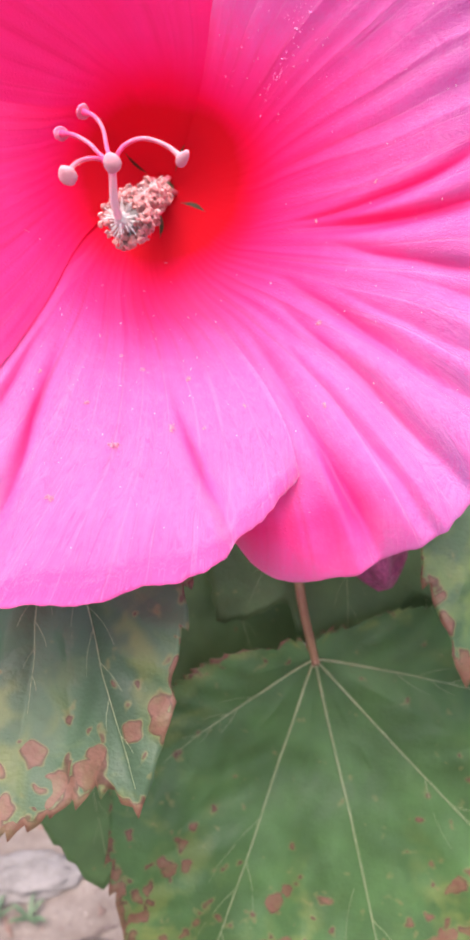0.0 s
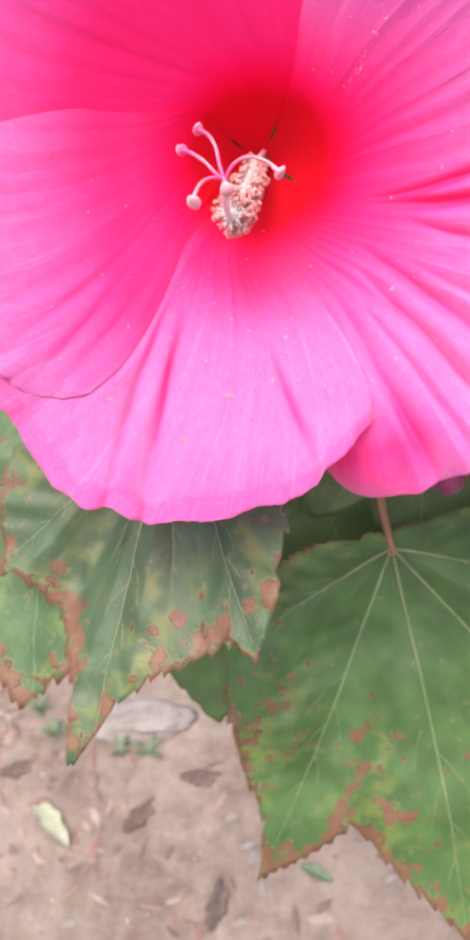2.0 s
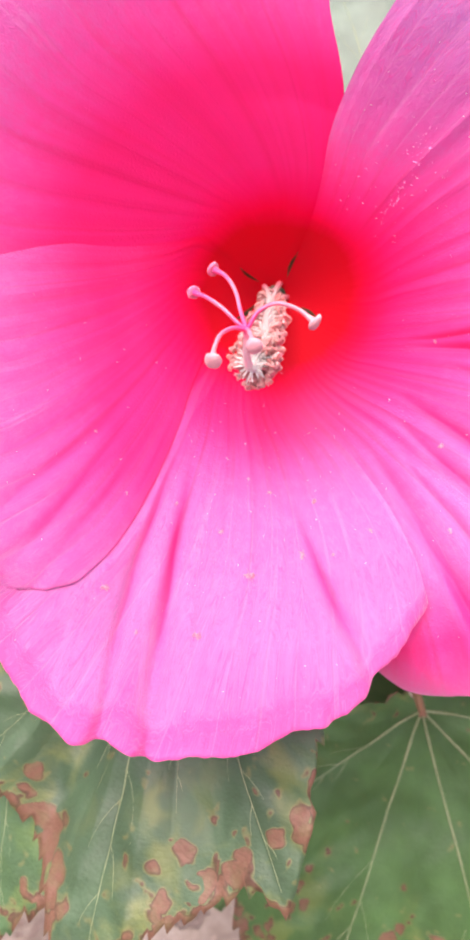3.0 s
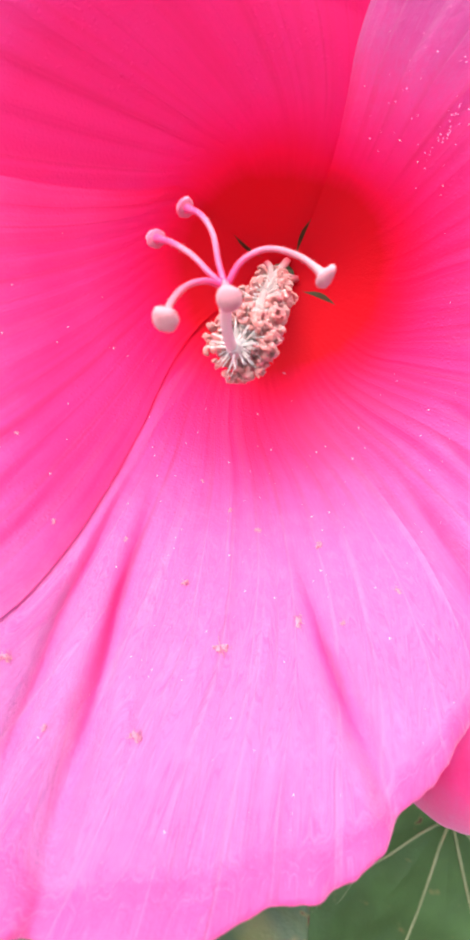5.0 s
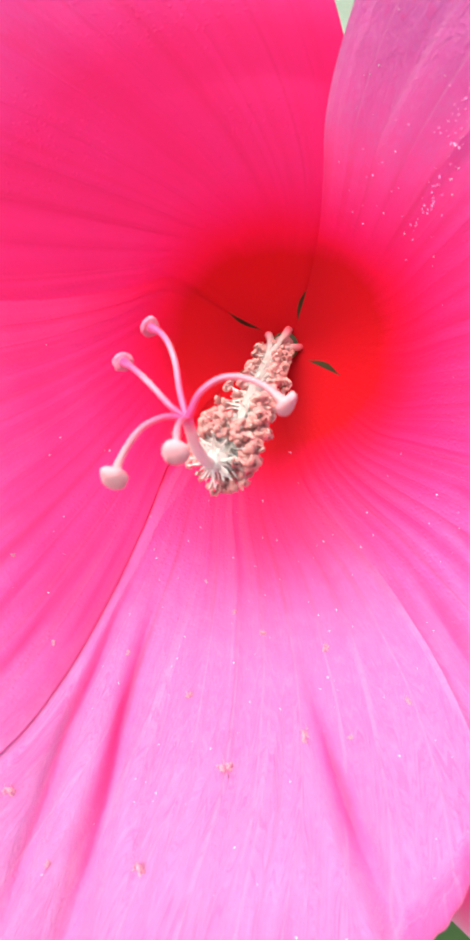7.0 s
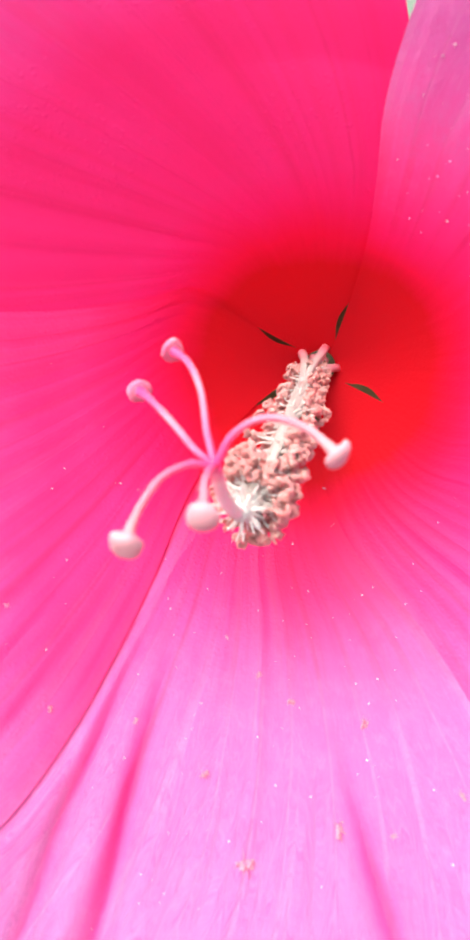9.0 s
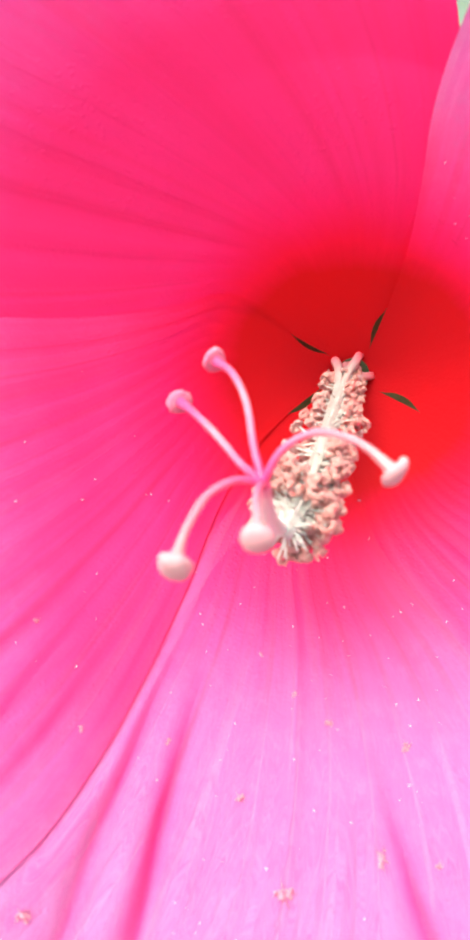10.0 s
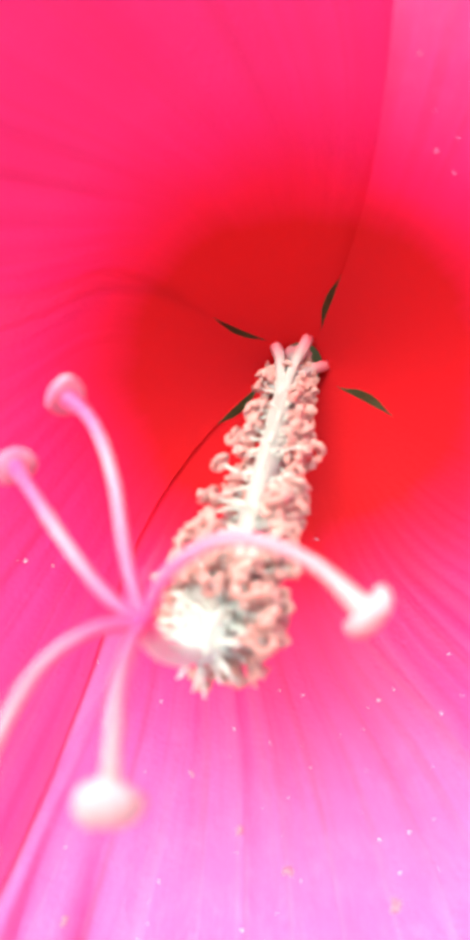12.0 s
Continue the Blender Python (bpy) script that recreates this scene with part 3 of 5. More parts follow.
# folds of two petals: angle, drift of the angle with the radius, width, depth, inner end
CREASES = {2: [(-5.2, 450, 2.1, 0.0036, 0.044), (-13.0, 300, 2.6, 0.0048, 0.044), (-23.0, 100, 1.9, 0.0030, 0.055), (-27.5, 60, 2.0, 0.0032, 0.072), (-35.0, 40, 1.4, 0.0012, 0.06), (-40.5, 20, 2.4, 0.0030, 0.05),
               (-48.5, 0, 2.0, 0.0026, 0.055), (-55.0, 0, 1.3, 0.0014, 0.06), (-62.0, 0, 2.0, 0.0026, 0.06)],
           3: [(-85.9, 230, 2.0, 0.0040, 0.064), (-118.3, 165, 2.1, 0.0040, 0.060), (-125.2, 160, 1.5, 0.0027, 0.058), (-89.2, 80, 1.1, 0.0010, 0.078), (-111.5, 130, 1.0, 0.0005, 0.068)],
           4: [(-137.5, 40, 1.5, 0.0012, 0.058), (-143.5, 60, 1.7, 0.0018, 0.056), (-150.0, 40, 1.6, 0.0014, 0.060), (-157.0, 30, 1.8, 0.0013, 0.062)]}


class Petal:
    def __init__(self, index):
        self.index, self.spec = index, PETALS[index]
        self.lead = list(zip(RADII, self.spec["edge"]))
        shift = {0: 0, 1: 0, 2: 0, 3: 0, 4: -360}[index]
        behind = PETALS[(index + 1) % 5]["edge"] if index < 4 else PETALS[0]["edge"]
        follow = list(zip(RADII, (b + shift for b in behind)))
        slit = {0: -5.0, 4: -4.2}.get(index, -6.5)
        tuck = [(0, 0), (0.0075, 0), (0.0105, slit), (0.0135, slit), (0.0175, 0)] + list(zip(RADII[2:], self.spec["under"][2:]))
        fine = [0.004 + 0.126 * i / 80 for i in range(81)]
        self.gap = None
        self.tuck = [(r, smooth_lookup(follow, r) - smooth_lookup(tuck, r)) for r in fine]

    def height(self, s, rho, q):
        c0, c1, c2, c3 = self.spec["form"]
        base = 0.7 * rho + 6 * rho * rho - 33 * rho ** 3
        c = c0 + c1 * (2 * s - 1) * min(1, rho / 0.06) - (c2 * (1 - s) ** 2 + c3 * (1 - (1 - s) ** 2)) * max(0, rho - 0.036)
        c -= self.spec.get("drop", 0.0) * (1 - s) ** 3 * min(1, rho / 0.06)
        h = base * c + 0.0005 * (2 * s - 1) * min(1, rho / 0.03)
        k, out = self.index, rho / 0.1
        # pleats that deepen outwards, uneven
        wave = math.sin(2 * math.pi * self.spec["pleats"] * (s + 0.035 * noise.noise(Vector((s * 5, k * 7.1, rho * 14))))) * (0.55 + 0.45 * noise.noise(Vector((s * 6, k * 3.3, 2))))
        ridge = 1 - 2 * abs(math.sin(math.pi * (self.spec["pleats"] * (s + 0.03 * noise.noise(Vector((s * 4, k * 2.1, rho * 18)))) + 0.25)))
        wave = 0.45 * wave + 0.55 * ridge * (0.6 + 0.6 * noise.noise(Vector((s * 7, k * 1.3, rho * 20))))
        h += self.spec["depth"] * wave * out ** 1.5 * min(1, max(0.0, rho - 0.02) / 0.03)
        h += 0.0022 * noise.noise(Vector((s * 3.2, rho * 22, k * 5.7))) * out ** 2
        # fine ribs over the veins
        h += 0.0001 * math.cos(2 * math.pi * 15 * s) * out * min(1, max(0.0, rho - 0.015) / 0.02)
        # ruffled rim that turns outwards
        lip = max(0.0, q - 0.86) / 0.14
        h += (0.45 if k == 3 else 1.0) * lip ** 2 * (0.0016 * math.sin(s * 23 + k * 2 + 2 * noise.noise(Vector((s * 5, k, 2)))) + 0.0022 * noise.noise(Vector((s * 19, k * 9.0, 4))) - 0.0007)
        # the free edge nestles against the petal below
        if self.gap:
            start = 0.45 if k == 4 else 0.78
            h -= smooth_lookup(self.gap, rho) * max(0.0, (s - start) / (1 - start)) ** 2
        if k == 1:
            h -= 0.007 * max(0.0, (s - 0.62) / 0.38) ** 2 * min(1.0, rho / 0.06)
        if k == 2:
            h -= 0.0300 * max(0.0, (q - 0.62) / 0.38) ** 2 * max(0.0, 1 - s / 0.30)
        if k in CREASES:
            theta = smooth_lookup(self.tuck, rho) * (1 - s) + smooth_lookup(self.lead, rho) * s
            for at, drift, width, depth, start in CREASES[k]:
                d = (theta - at - drift * (rho - 0.08) + 1.2 * noise.noise(Vector((rho * 60, at, 0)))) / width
                if k == 3:
                    # a fold that drops steeply on one side and rises slowly on the other
                    d *= 1.5 if d < 0 else 0.5
                h -= {2: 1.3, 3: 0.9, 4: 0.45}[k] * depth * (0.6 * math.exp(-d * d) + 0.4 * math.exp(-1.4 * abs(d))) * max(0.0, min(1.0, (rho - start) / 0.03))
        if k == 3:
            # lies well back where the next petal covers it
            theta = smooth_lookup(self.tuck, rho) * (1 - s) + smooth_lookup(self.lead, rho) * s
            h -= 0.0035 * max(0.0, min(1.0, (-131.5 - theta) / 7)) * max(0.0, min(1.0, (0.112 - rho) / 0.02)) * min(1.0, max(0.0, rho - 0.03) / 0.02)
            h += (0.0163 + 0.007 * math.exp(-((s - 0.53) / 0.13) ** 2)) * max(0.0, (q - 0.70) / 0.30) ** 2 * min(1.0, (1 - s) / 0.25) * max(0.0, min(1.0, (s - 0.12) / 0.22))
            # rolled margin
            h -= 0.0012 * (max(0.0, q - 0.965) / 0.035) ** 2 * min(1.0, s / 0.1)
        return h

    def point(self, s, q):
        rim = smooth_lookup(self.spec["rim"], s) + 0.0013 * noise.noise(Vector((s * 17, self.index * 4.4, 1))) + 0.0006 * noise.noise(Vector((s * 60, self.index * 2.2, 6)))
        rho = 0.004 + q * (rim - 0.004)
        a = radians(smooth_lookup(self.tuck, rho) * (1 - s) + smooth_lookup(self.lead, rho) * s)
        return Vector((rho * math.cos(a), rho * math.sin(a), self.height(s, rho, q))), rho

    def at(self, angle, rho):
        """The point of the petal at that angle (degrees) and radius."""
        s = (angle - smooth_lookup(self.tuck, rho)) / (smooth_lookup(self.lead, rho) - smooth_lookup(self.tuck, rho))
        q = (rho - 0.004) / (smooth_lookup(self.spec["rim"], s) - 0.004)
        return Vector((rho * math.cos(radians(angle)), rho * math.sin(radians(angle)), self.height(s, rho, q)))

    def mesh(self, nu=220, nv=120):
        verts, uvs = [], []
        for i in range(nu):
            s = i / (nu - 1)
            for j in range(nv):
                p, rho = self.point(s, j / (nv - 1))
                verts.append(p)
                # upper right petal painted paler, standing in for sky sheen on its face
                tone_shift = 0.17 * max(0.0, min(1.0, (s - 0.5) / 0.35)) * max(0.0, min(1.0, (rho - 0.028) / 0.025)) if self.index == 1 else 0.0
                # uppermost petal painted deeper: daylight through it from behind, put into the colour
                if self.index == 0:
                    tone_shift = -0.20 * max(0.0, min(1.0, (rho - 0.034) / 0.03))
                # left petal's margins painted deeper pink for light shining through from behind
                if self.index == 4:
                    tone_shift = -(0.11 * max(0.0, 1 - 0.7 * s) + 0.12 * max(0.0, min(1.0, (s - 0.5) / 0.4))) * max(0.0, min(1.0, (rho - 0.034) / 0.03)) * max(0.0, min(1.0, (0.125 - rho) / 0.03))
                # lavender sky gloss painted on the lower petal, and a deeper margin
                if self.index == 3:
                    tone_shift = 0.10 * max(0.0, min(1.0, (rho - 0.045) / 0.03)) * max(0.0, min(1.0, (0.118 - rho) / 0.02)) + 0.11 * max(0.0, min(1.0, (j / (nv - 1) - 0.945) / 0.03))
                # painted shade: deep pink where this petal tucks under and turns from the sky
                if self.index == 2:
                    tone_shift = -0.47 * max(0.0, min(1.0, (0.44 - s) / 0.24)) * max(0.0, min(1.0, (rho - 0.086) / 0.026))
                # strip along the overlapping edge deepened: the upper petal's shadow painted in pink
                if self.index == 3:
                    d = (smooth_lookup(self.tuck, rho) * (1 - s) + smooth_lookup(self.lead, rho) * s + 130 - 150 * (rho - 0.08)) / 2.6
                    tone_shift -= 0.11 * math.exp(-d * d) * max(0.0, min(1.0, (rho - 0.055) / 0.02))
                # shade and bounced light in the folds, painted as deeper pink
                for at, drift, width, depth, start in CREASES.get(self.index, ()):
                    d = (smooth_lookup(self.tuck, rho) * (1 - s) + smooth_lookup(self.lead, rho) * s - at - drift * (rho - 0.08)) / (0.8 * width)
                    tone_shift -= (95 if self.index == 3 else 60) * depth * math.exp(-d * d) * max(0.0, min(1.0, (rho - start) / 0.02)) * (1 - max(0.0, j / (nv - 1) - 0.85) / 0.15)
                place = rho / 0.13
                uvs.append((s, place + tone_shift if tone_shift > 0 else max(min(place, 0.33 if self.index == 0 else 0.37), place + tone_shift)))
            # the rim's rounded edge, folded back
            inward = (p - self.point(s, 0.985)[0]).normalized()
            for a, b in ((0.00012, 0.00012), (0.0001, 0.00035), (-0.0005, 0.00045)):
                verts.append(p + inward * a + Vector((0, 0, -b)))
                uvs.append((s, rho / 0.13))
        return mesh_of("petal", verts, grid_faces(nu, nv + 3), PETAL, {"petal": uvs})


petals = [Petal(k) for k in range(5)]
gaps = {}
for k, share in ((0, 0.9), (2, 0.3), (3, 0.6), (4, 1.0)):
    upper, lower = petals[k], petals[k - 1]
    gaps[k] = []
    for i in range(23):
        rho = 0.006 + 0.092 * i / 22
        a = smooth_lookup(upper.lead, rho)
        gap = upper.at(a, rho).z - lower.at(a if k else a - 360, rho).z
        gaps[k].append((rho, share * max(0.0, min(0.012 if k else 0.026, gap - (0.0011 if k == 4 else 0.0003)))))
for k, table in gaps.items():
    petals[k].gap = table
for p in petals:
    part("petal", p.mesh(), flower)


# green calyx behind the petals, seen through the slits at their feet
def sepal_mesh():
    verts = []
    for i in range(15):
        f = i / 14
        for j in range(9):
            w = (j / 4 - 1)
            half = 0.52 * (1 - f ** 2.6)
            rho = 0.005 + 0.027 * f
            a = w * half
            verts.append((rho * math.cos(a), rho * math.sin(a), -0.006 + 0.50 * rho + 3.0 * rho * rho - 0.0015 * w * w))
    return mesh_of("sepal", verts, grid_faces(15, 9), SEPAL)


sepal = sepal_mesh()
for a in (55, -34, -101, -161, 136):
    part("sepal", sepal, flower, pose(0, 0, 0, 0, 0, a))
part("receptacle", tube_mesh("receptacle", [(0.004, -0.004, -0.052), (0.002, -0.001, -0.03), (0, 0, -0.012), (0, 0, -0.003)], lambda f: 0.0028 + 0.004 * f ** 2, SEPAL), flower)

# staminal column
COLUMN_LINE = [(-0.0008, 0.0004, -0.009), (-0.0010, 0.0002, 0.000), (-0.0014, 0.0000, 0.010), (-0.0028, -0.0034, 0.026), (-0.0050, -0.0086, 0.044), (-0.0074, -0.0138, 0.056), (-0.0090, -0.0166, 0.0620), (-0.0102, -0.0178, 0.0664), (-0.0109, -0.0174, 0.0698)]
column = part("staminal_column", tube_mesh("staminal_column", COLUMN_LINE, lambda f: 0.0015 + 0.0030 * (max(0, 0.19 - f) / 0.19) ** 1.5 + 0.0008 * math.exp(-((f - 0.88) / 0.11) ** 2) - 0.0003 * (max(0, f - 0.9) / 0.1) ** 2, COLUMN, 90, 24, 0.38), flower, label="pale waxy column")
# ribs by which the column stands on the petals' feet
for k, a in enumerate((128, 58, -8, -80, -150)):
    c, d = math.cos(radians(a)), math.sin(radians(a))
    part("column_rib", tube_mesh("column_rib", [(-0.0026 + 0.0007 * c, -0.0024 + 0.0007 * d, 0.0215), (-0.0020 + 0.0015 * c, -0.0008 + 0.0015 * d, 0.0155), (-0.0013 + 0.0030 * c, 0.0030 * d, 0.0085), (-0.0008 + 0.0054 * c, 0.0054 * d, 0.0032)],
                                 lambda f: 0.0008 + 0.0003 * f, RIB, 16, 10, 0.3), column, label="whitish rib at the column's foot")


def anther_mesh(seed):
    """A burst pollen sac: a curled, ragged ribbon crusted with pollen."""
    rn = random.Random(seed)
    turns, n, ring = rn.uniform(3.0, 5.6), 42, 12
    lean, size = rn.uniform(-0.9, 0.9), rn.uniform(0.00062, 0.00088)
    middle = []
    for i in range(n):
        f = i / (n - 1)
        a = turns * (f - 0.5)
        r = size * (1 + 0.25 * noise.noise(Vector((f * 4, seed, 0))))
        middle.append(Vector((r * math.sin(a), r * math.cos(a), 0.0007 * lean * (2 * f - 1) + 0.0003 * noise.noise(Vector((f * 5, seed, 6))))))
    verts, faces = [], []
    for i, c in enumerate(middle):
        f = i / (n - 1)
        d = (middle[min(i + 1, n - 1)] - middle[max(i - 1, 0)]).normalized()
        x = d.cross(Vector((0, 0, 1))).normalized()
        y = d.cross(x)
        thick = 0.00035 * (1 - 0.5 * abs(2 * f - 1) ** 4) * (1 + 0.4 * noise.noise(Vector((f * 9, seed, 3))))
        for k in range(ring):
            a = 2 * math.pi * k / ring
            w = Vector((math.cos(a) * 1.1, math.sin(a) * 1.1, f * 11 + seed))
            r = thick * (1 + 0.6 * noise.noise(w) + 0.8 * noise.noise(w * 2.7) + 0.7 * noise.noise(w * 5.3))
            verts.append(c + x * math.cos(a) * r * 0.8 + y * math.sin(a) * r * 1.5)
        if i:
            q, o = i * ring, (i - 1) * ring
            faces += [(o + k, o + (k + 1) % ring, q + (k + 1) % ring, q + k) for k in range(ring)]
    faces += [tuple(reversed(range(ring))), tuple(range((n - 1) * ring, n * ring))]
    return mesh_of("anther", verts, faces, ANTHER)


anthers = [anther_mesh(k * 3.7 + 1) for k in range(9)]
line = curve_points(COLUMN_LINE, 200)
rnd = random.Random(5)


def column_frame(f):
    i = int(f * 199)
    d = (line[min(i + 1, 199)] - line[max(i - 1, 0)]).normalized()
    x = Vector((1, 0, 0)) - d * d.x
    x.normalize()
    return line[i], d, x, d.cross(x)


def stamen(f, angle, length, tip=True, thick=0.00016, size=1.0):
    p, d, x, y = column_frame(f)
    out = x * math.cos(angle) + y * math.sin(angle)
    way = (out + d * rnd.uniform(0.0, 0.5) + Vector((rnd.uniform(-0.3, 0.3), rnd.uniform(-0.3, 0.3), 0))).normalized()
    a, b = p + out * 0.0011, p + out * 0.0011 + way * length
    mid = (a + b) / 2 + d * rnd.uniform(-0.0008, 0.0010) + Vector((rnd.uniform(-0.0003, 0.0003), rnd.uniform(-0.0003, 0.0003), 0))
    part("filament", tube_mesh("filament", [a, mid, b], lambda t: thick * (1.25 - 0.5 * t), FILAMENT, 7, 6), column)
    if tip:
        m = Matrix.Translation(b + way * 0.0003) @ way.to_track_quat("Z", "Y").to_matrix().to_4x4() @ pose(0, 0, 0, rnd.uniform(-70, 70), rnd.uniform(-70, 70), rnd.uniform(0, 360)) @ Matrix.Scale(rnd.uniform(0.8, 1.15) * size, 4)
        part("anther", rnd.choice(anthers), column, m)


# stamens in tufts of three to five, set round the column
for k in range(128):
    f = 0.20 + 0.64 * ((k + 0.5) / 128) ** 0.95
    angle = k * 2.39996 + rnd.uniform(-0.2, 0.2)
    up, side = math.sin(angle), math.cos(angle)
    # the upper side of the column stays bare, and its tip on the hooked side
    if up > (0.66 if f < 0.62 else 0.5) and rnd.random() < 0.85:
        continue
    if f < 0.30 and up > 0.25:
        continue
    if f > 0.74 and (side < -0.2 and up > -0.2 or up > 0.2):
        continue
    reach = 0.0018 + 0.0042 * min(1.0, max(0.0, f - 0.12) / 0.5) ** 0.9
    for j in range(rnd.choice((4, 5, 5, 6))):
        stamen(min(0.93, max(0.18, f + rnd.gauss(0, 0.010))), angle + rnd.gauss(0, 0.22), reach * rnd.uniform(0.42, 1.06), size=0.95 + 0.35 * min(1.0, f / 0.5))
# two small anthers on the bare upper side near the foot
for f, angle in ((0.27, 1.85), (0.28, 1.30), (0.26, 0.45), (0.26, 2.7)):
    stamen(f, angle, 0.0009, size=0.85)
# shed filaments: bare white threads on the upper side and round the tip
for k in range(24):
    stamen(rnd.uniform(0.28, 0.80), math.pi / 2 + rnd.uniform(-0.9, 0.9), rnd.uniform(0.0010, 0.0026), False, 0.00017)
for k in range(44):
    stamen(0.80 + 0.16 * rnd.random(), k * 2.39996, rnd.uniform(0.0022, 0.0048), False, 0.0002)
for k in range(9):
    stamen(rnd.uniform(0.76, 0.88), rnd.uniform(1.6, 3.0), rnd.uniform(0.0034, 0.0054), False, 0.0002)

# style: hooks out of the column's tip, forks into five branches with velvety heads
FORK = Vector((-0.0108, -0.0064, 0.0826))
style = part("style", tube_mesh("style", [(-0.0106, -0.0177, 0.0678), (-0.0112, -0.0168, 0.0712), (-0.0115, -0.0134, 0.0760), (-0.0111, -0.0098, 0.0800), FORK], lambda f: 0.00125 - 0.00025 * f, STYLE_FOOT, 22, 12), flower, label="white style turning pink where it forks into five branches")
BRANCHES = [
    ([FORK, (-0.0122, -0.0015, 0.0795), (-0.0134, 0.0042, 0.0752), (-0.0160, 0.0085, 0.0705), (-0.0195, 0.0106, 0.0669)], True),
    ([FORK, (-0.0138, -0.0036, 0.0820), (-0.0172, 0.0000, 0.0795), (-0.0215, 0.0030, 0.0745), (-0.0256, 0.0046, 0.0688)], True),
    ([FORK, (-0.0142, -0.0052, 0.0850), (-0.0176, -0.0062, 0.0885), (-0.0194, -0.0090, 0.0945), (-0.0198, -0.0119, 0.1000)], False),
    ([FORK, (-0.0076, -0.0018, 0.0825), (-0.0026, 0.0002, 0.0818), (0.0032, -0.0016, 0.0828), (0.0076, -0.0054, 0.0851)], False),
    ([FORK, (-0.0106, -0.0058, 0.0870), (-0.0102, -0.0062, 0.0920), (-0.0096, -0.0076, 0.0960), (-0.0092, -0.0091, 0.0992)], False),
]


def stigma_mesh(mat, seed, radius):
    """A mushroom cap: rounded top, drooping rim, hollow below."""
    profile = [(0.0, 0.30), (0.25, 0.29), (0.5, 0.24), (0.72, 0.15), (0.88, 0.03), (0.97, -0.12), (1.0, -0.28), (0.95, -0.42), (0.82, -0.50), (0.62, -0.50), (0.42, -0.56), (0.30, -0.72), (0.24, -0.95)]
    n, verts, faces = 28, [], []
    for i, (r, z) in enumerate(profile):
        for k in range(n):
            a = 2 * math.pi * k / n
            w = Vector((math.cos(a) * r * 1.4 + seed, math.sin(a) * r * 1.4, z))
            swell = 1 + 0.13 * noise.noise(w) + 0.05 * noise.noise(w * 6) + 0.035 * noise.noise(w * 15)
            verts.append(Vector((r * math.cos(a) * 1.06, r * math.sin(a) * 0.96, z + 0.10 * r * r * math.cos(2 * a + seed))) * radius * swell)
        if i:
            q, o = i * n, (i - 1) * n
            faces += [(o + k, q + k, q + (k + 1) % n, o + (k + 1) % n) for k in range(n)]
    return mesh_of("stigma", verts, faces, mat)


def hair_mesh(ctrl, radius, lo, hi, count, seed, mat):
    """Short fine hairs that stand off a branch."""
    rn = random.Random(seed)
    pts = curve_points(ctrl, 60)
    verts, faces = [], []
    for _ in range(count):
        i = min(58, max(1, int(59 * rn.uniform(lo, hi))))
        d = (pts[i + 1] - pts[i - 1]).normalized()
        side = d.cross(Vector((rn.gauss(0, 1), rn.gauss(0, 1), rn.gauss(0, 1)))).normalized()
        foot, length = pts[i] + side * radius, rn.uniform(0.00025, 0.00055)
        lean = (side + d * rn.uniform(0.1, 0.7)).normalized()
        other = d.cross(side)
        b = len(verts)
        for c in (0, 2.1, 4.2):
            verts.append(foot + (d * math.cos(c) + other * math.sin(c)) * 0.00003)
        verts.append(foot + lean * length)
        faces += [(b, b + 1, b + 3), (b + 1, b + 2, b + 3), (b + 2, b, b + 3)]
    return mesh_of("hairs", verts, faces, mat)


for k, (ctrl, pink) in enumerate(BRANCHES):
    branch = part("style_branch", tube_mesh("style_branch", ctrl, lambda f: 0.00066 - 0.00010 * math.sin(math.pi * f) + 0.00045 * max(0.0, f - 0.80) / 0.2 * max(0.0, f - 0.80) / 0.2, STYLE_PINK if pink else STYLE, 40, 12), style)
    part("hairs", hair_mesh(ctrl, 0.0006, 0.55, 0.95, 60, k, FILAMENT), branch, label="fine pale hairs")
    end, way = Vector(ctrl[-1]), (Vector(ctrl[-1]) - Vector(ctrl[-2])).normalized()
    part("stigma", stigma_mesh(STIGMA_PINK if pink else STIGMA, k * 4.1, 0.00205 if pink else 0.00225), style, Matrix.Translation(end + way * 0.0006) @ way.to_track_quat("Z", "Y").to_matrix().to_4x4() @ pose(0, 0, 0, 0, 0, 70 * k), label="downy pink stigma pad" if pink else "downy pale-pink stigma pad")

# ---- the plant ----
PLANT_AT = Vector((0.26, 0.50, 0.0))
plant = empty("hibiscus_plant", Matrix.Translation(PLANT_AT), "leafy green hibiscus plant with rust-spotted lobed leaves", "plant")


def outline_reader(points):
    """Radius over the angle (from the tip, towards +side) for a closed outline that is seen whole from the leaf's foot."""
    polar = sorted((math.atan2(x, y), math.hypot(x, y)) for x, y in points)
    polar = [(a - 2 * math.pi, r) for a, r in polar[-2:]] + polar + [(a + 2 * math.pi, r) for a, r in polar[:2]]

    def read(a):
        for (a0, r0), (a1, r1) in zip(polar, polar[1:]):
            if a0 <= a <= a1:
                t = (a - a0) / max(1e-9, a1 - a0)
                return r0 + (r1 - r0) * t
        return polar[-1][1]
    return read


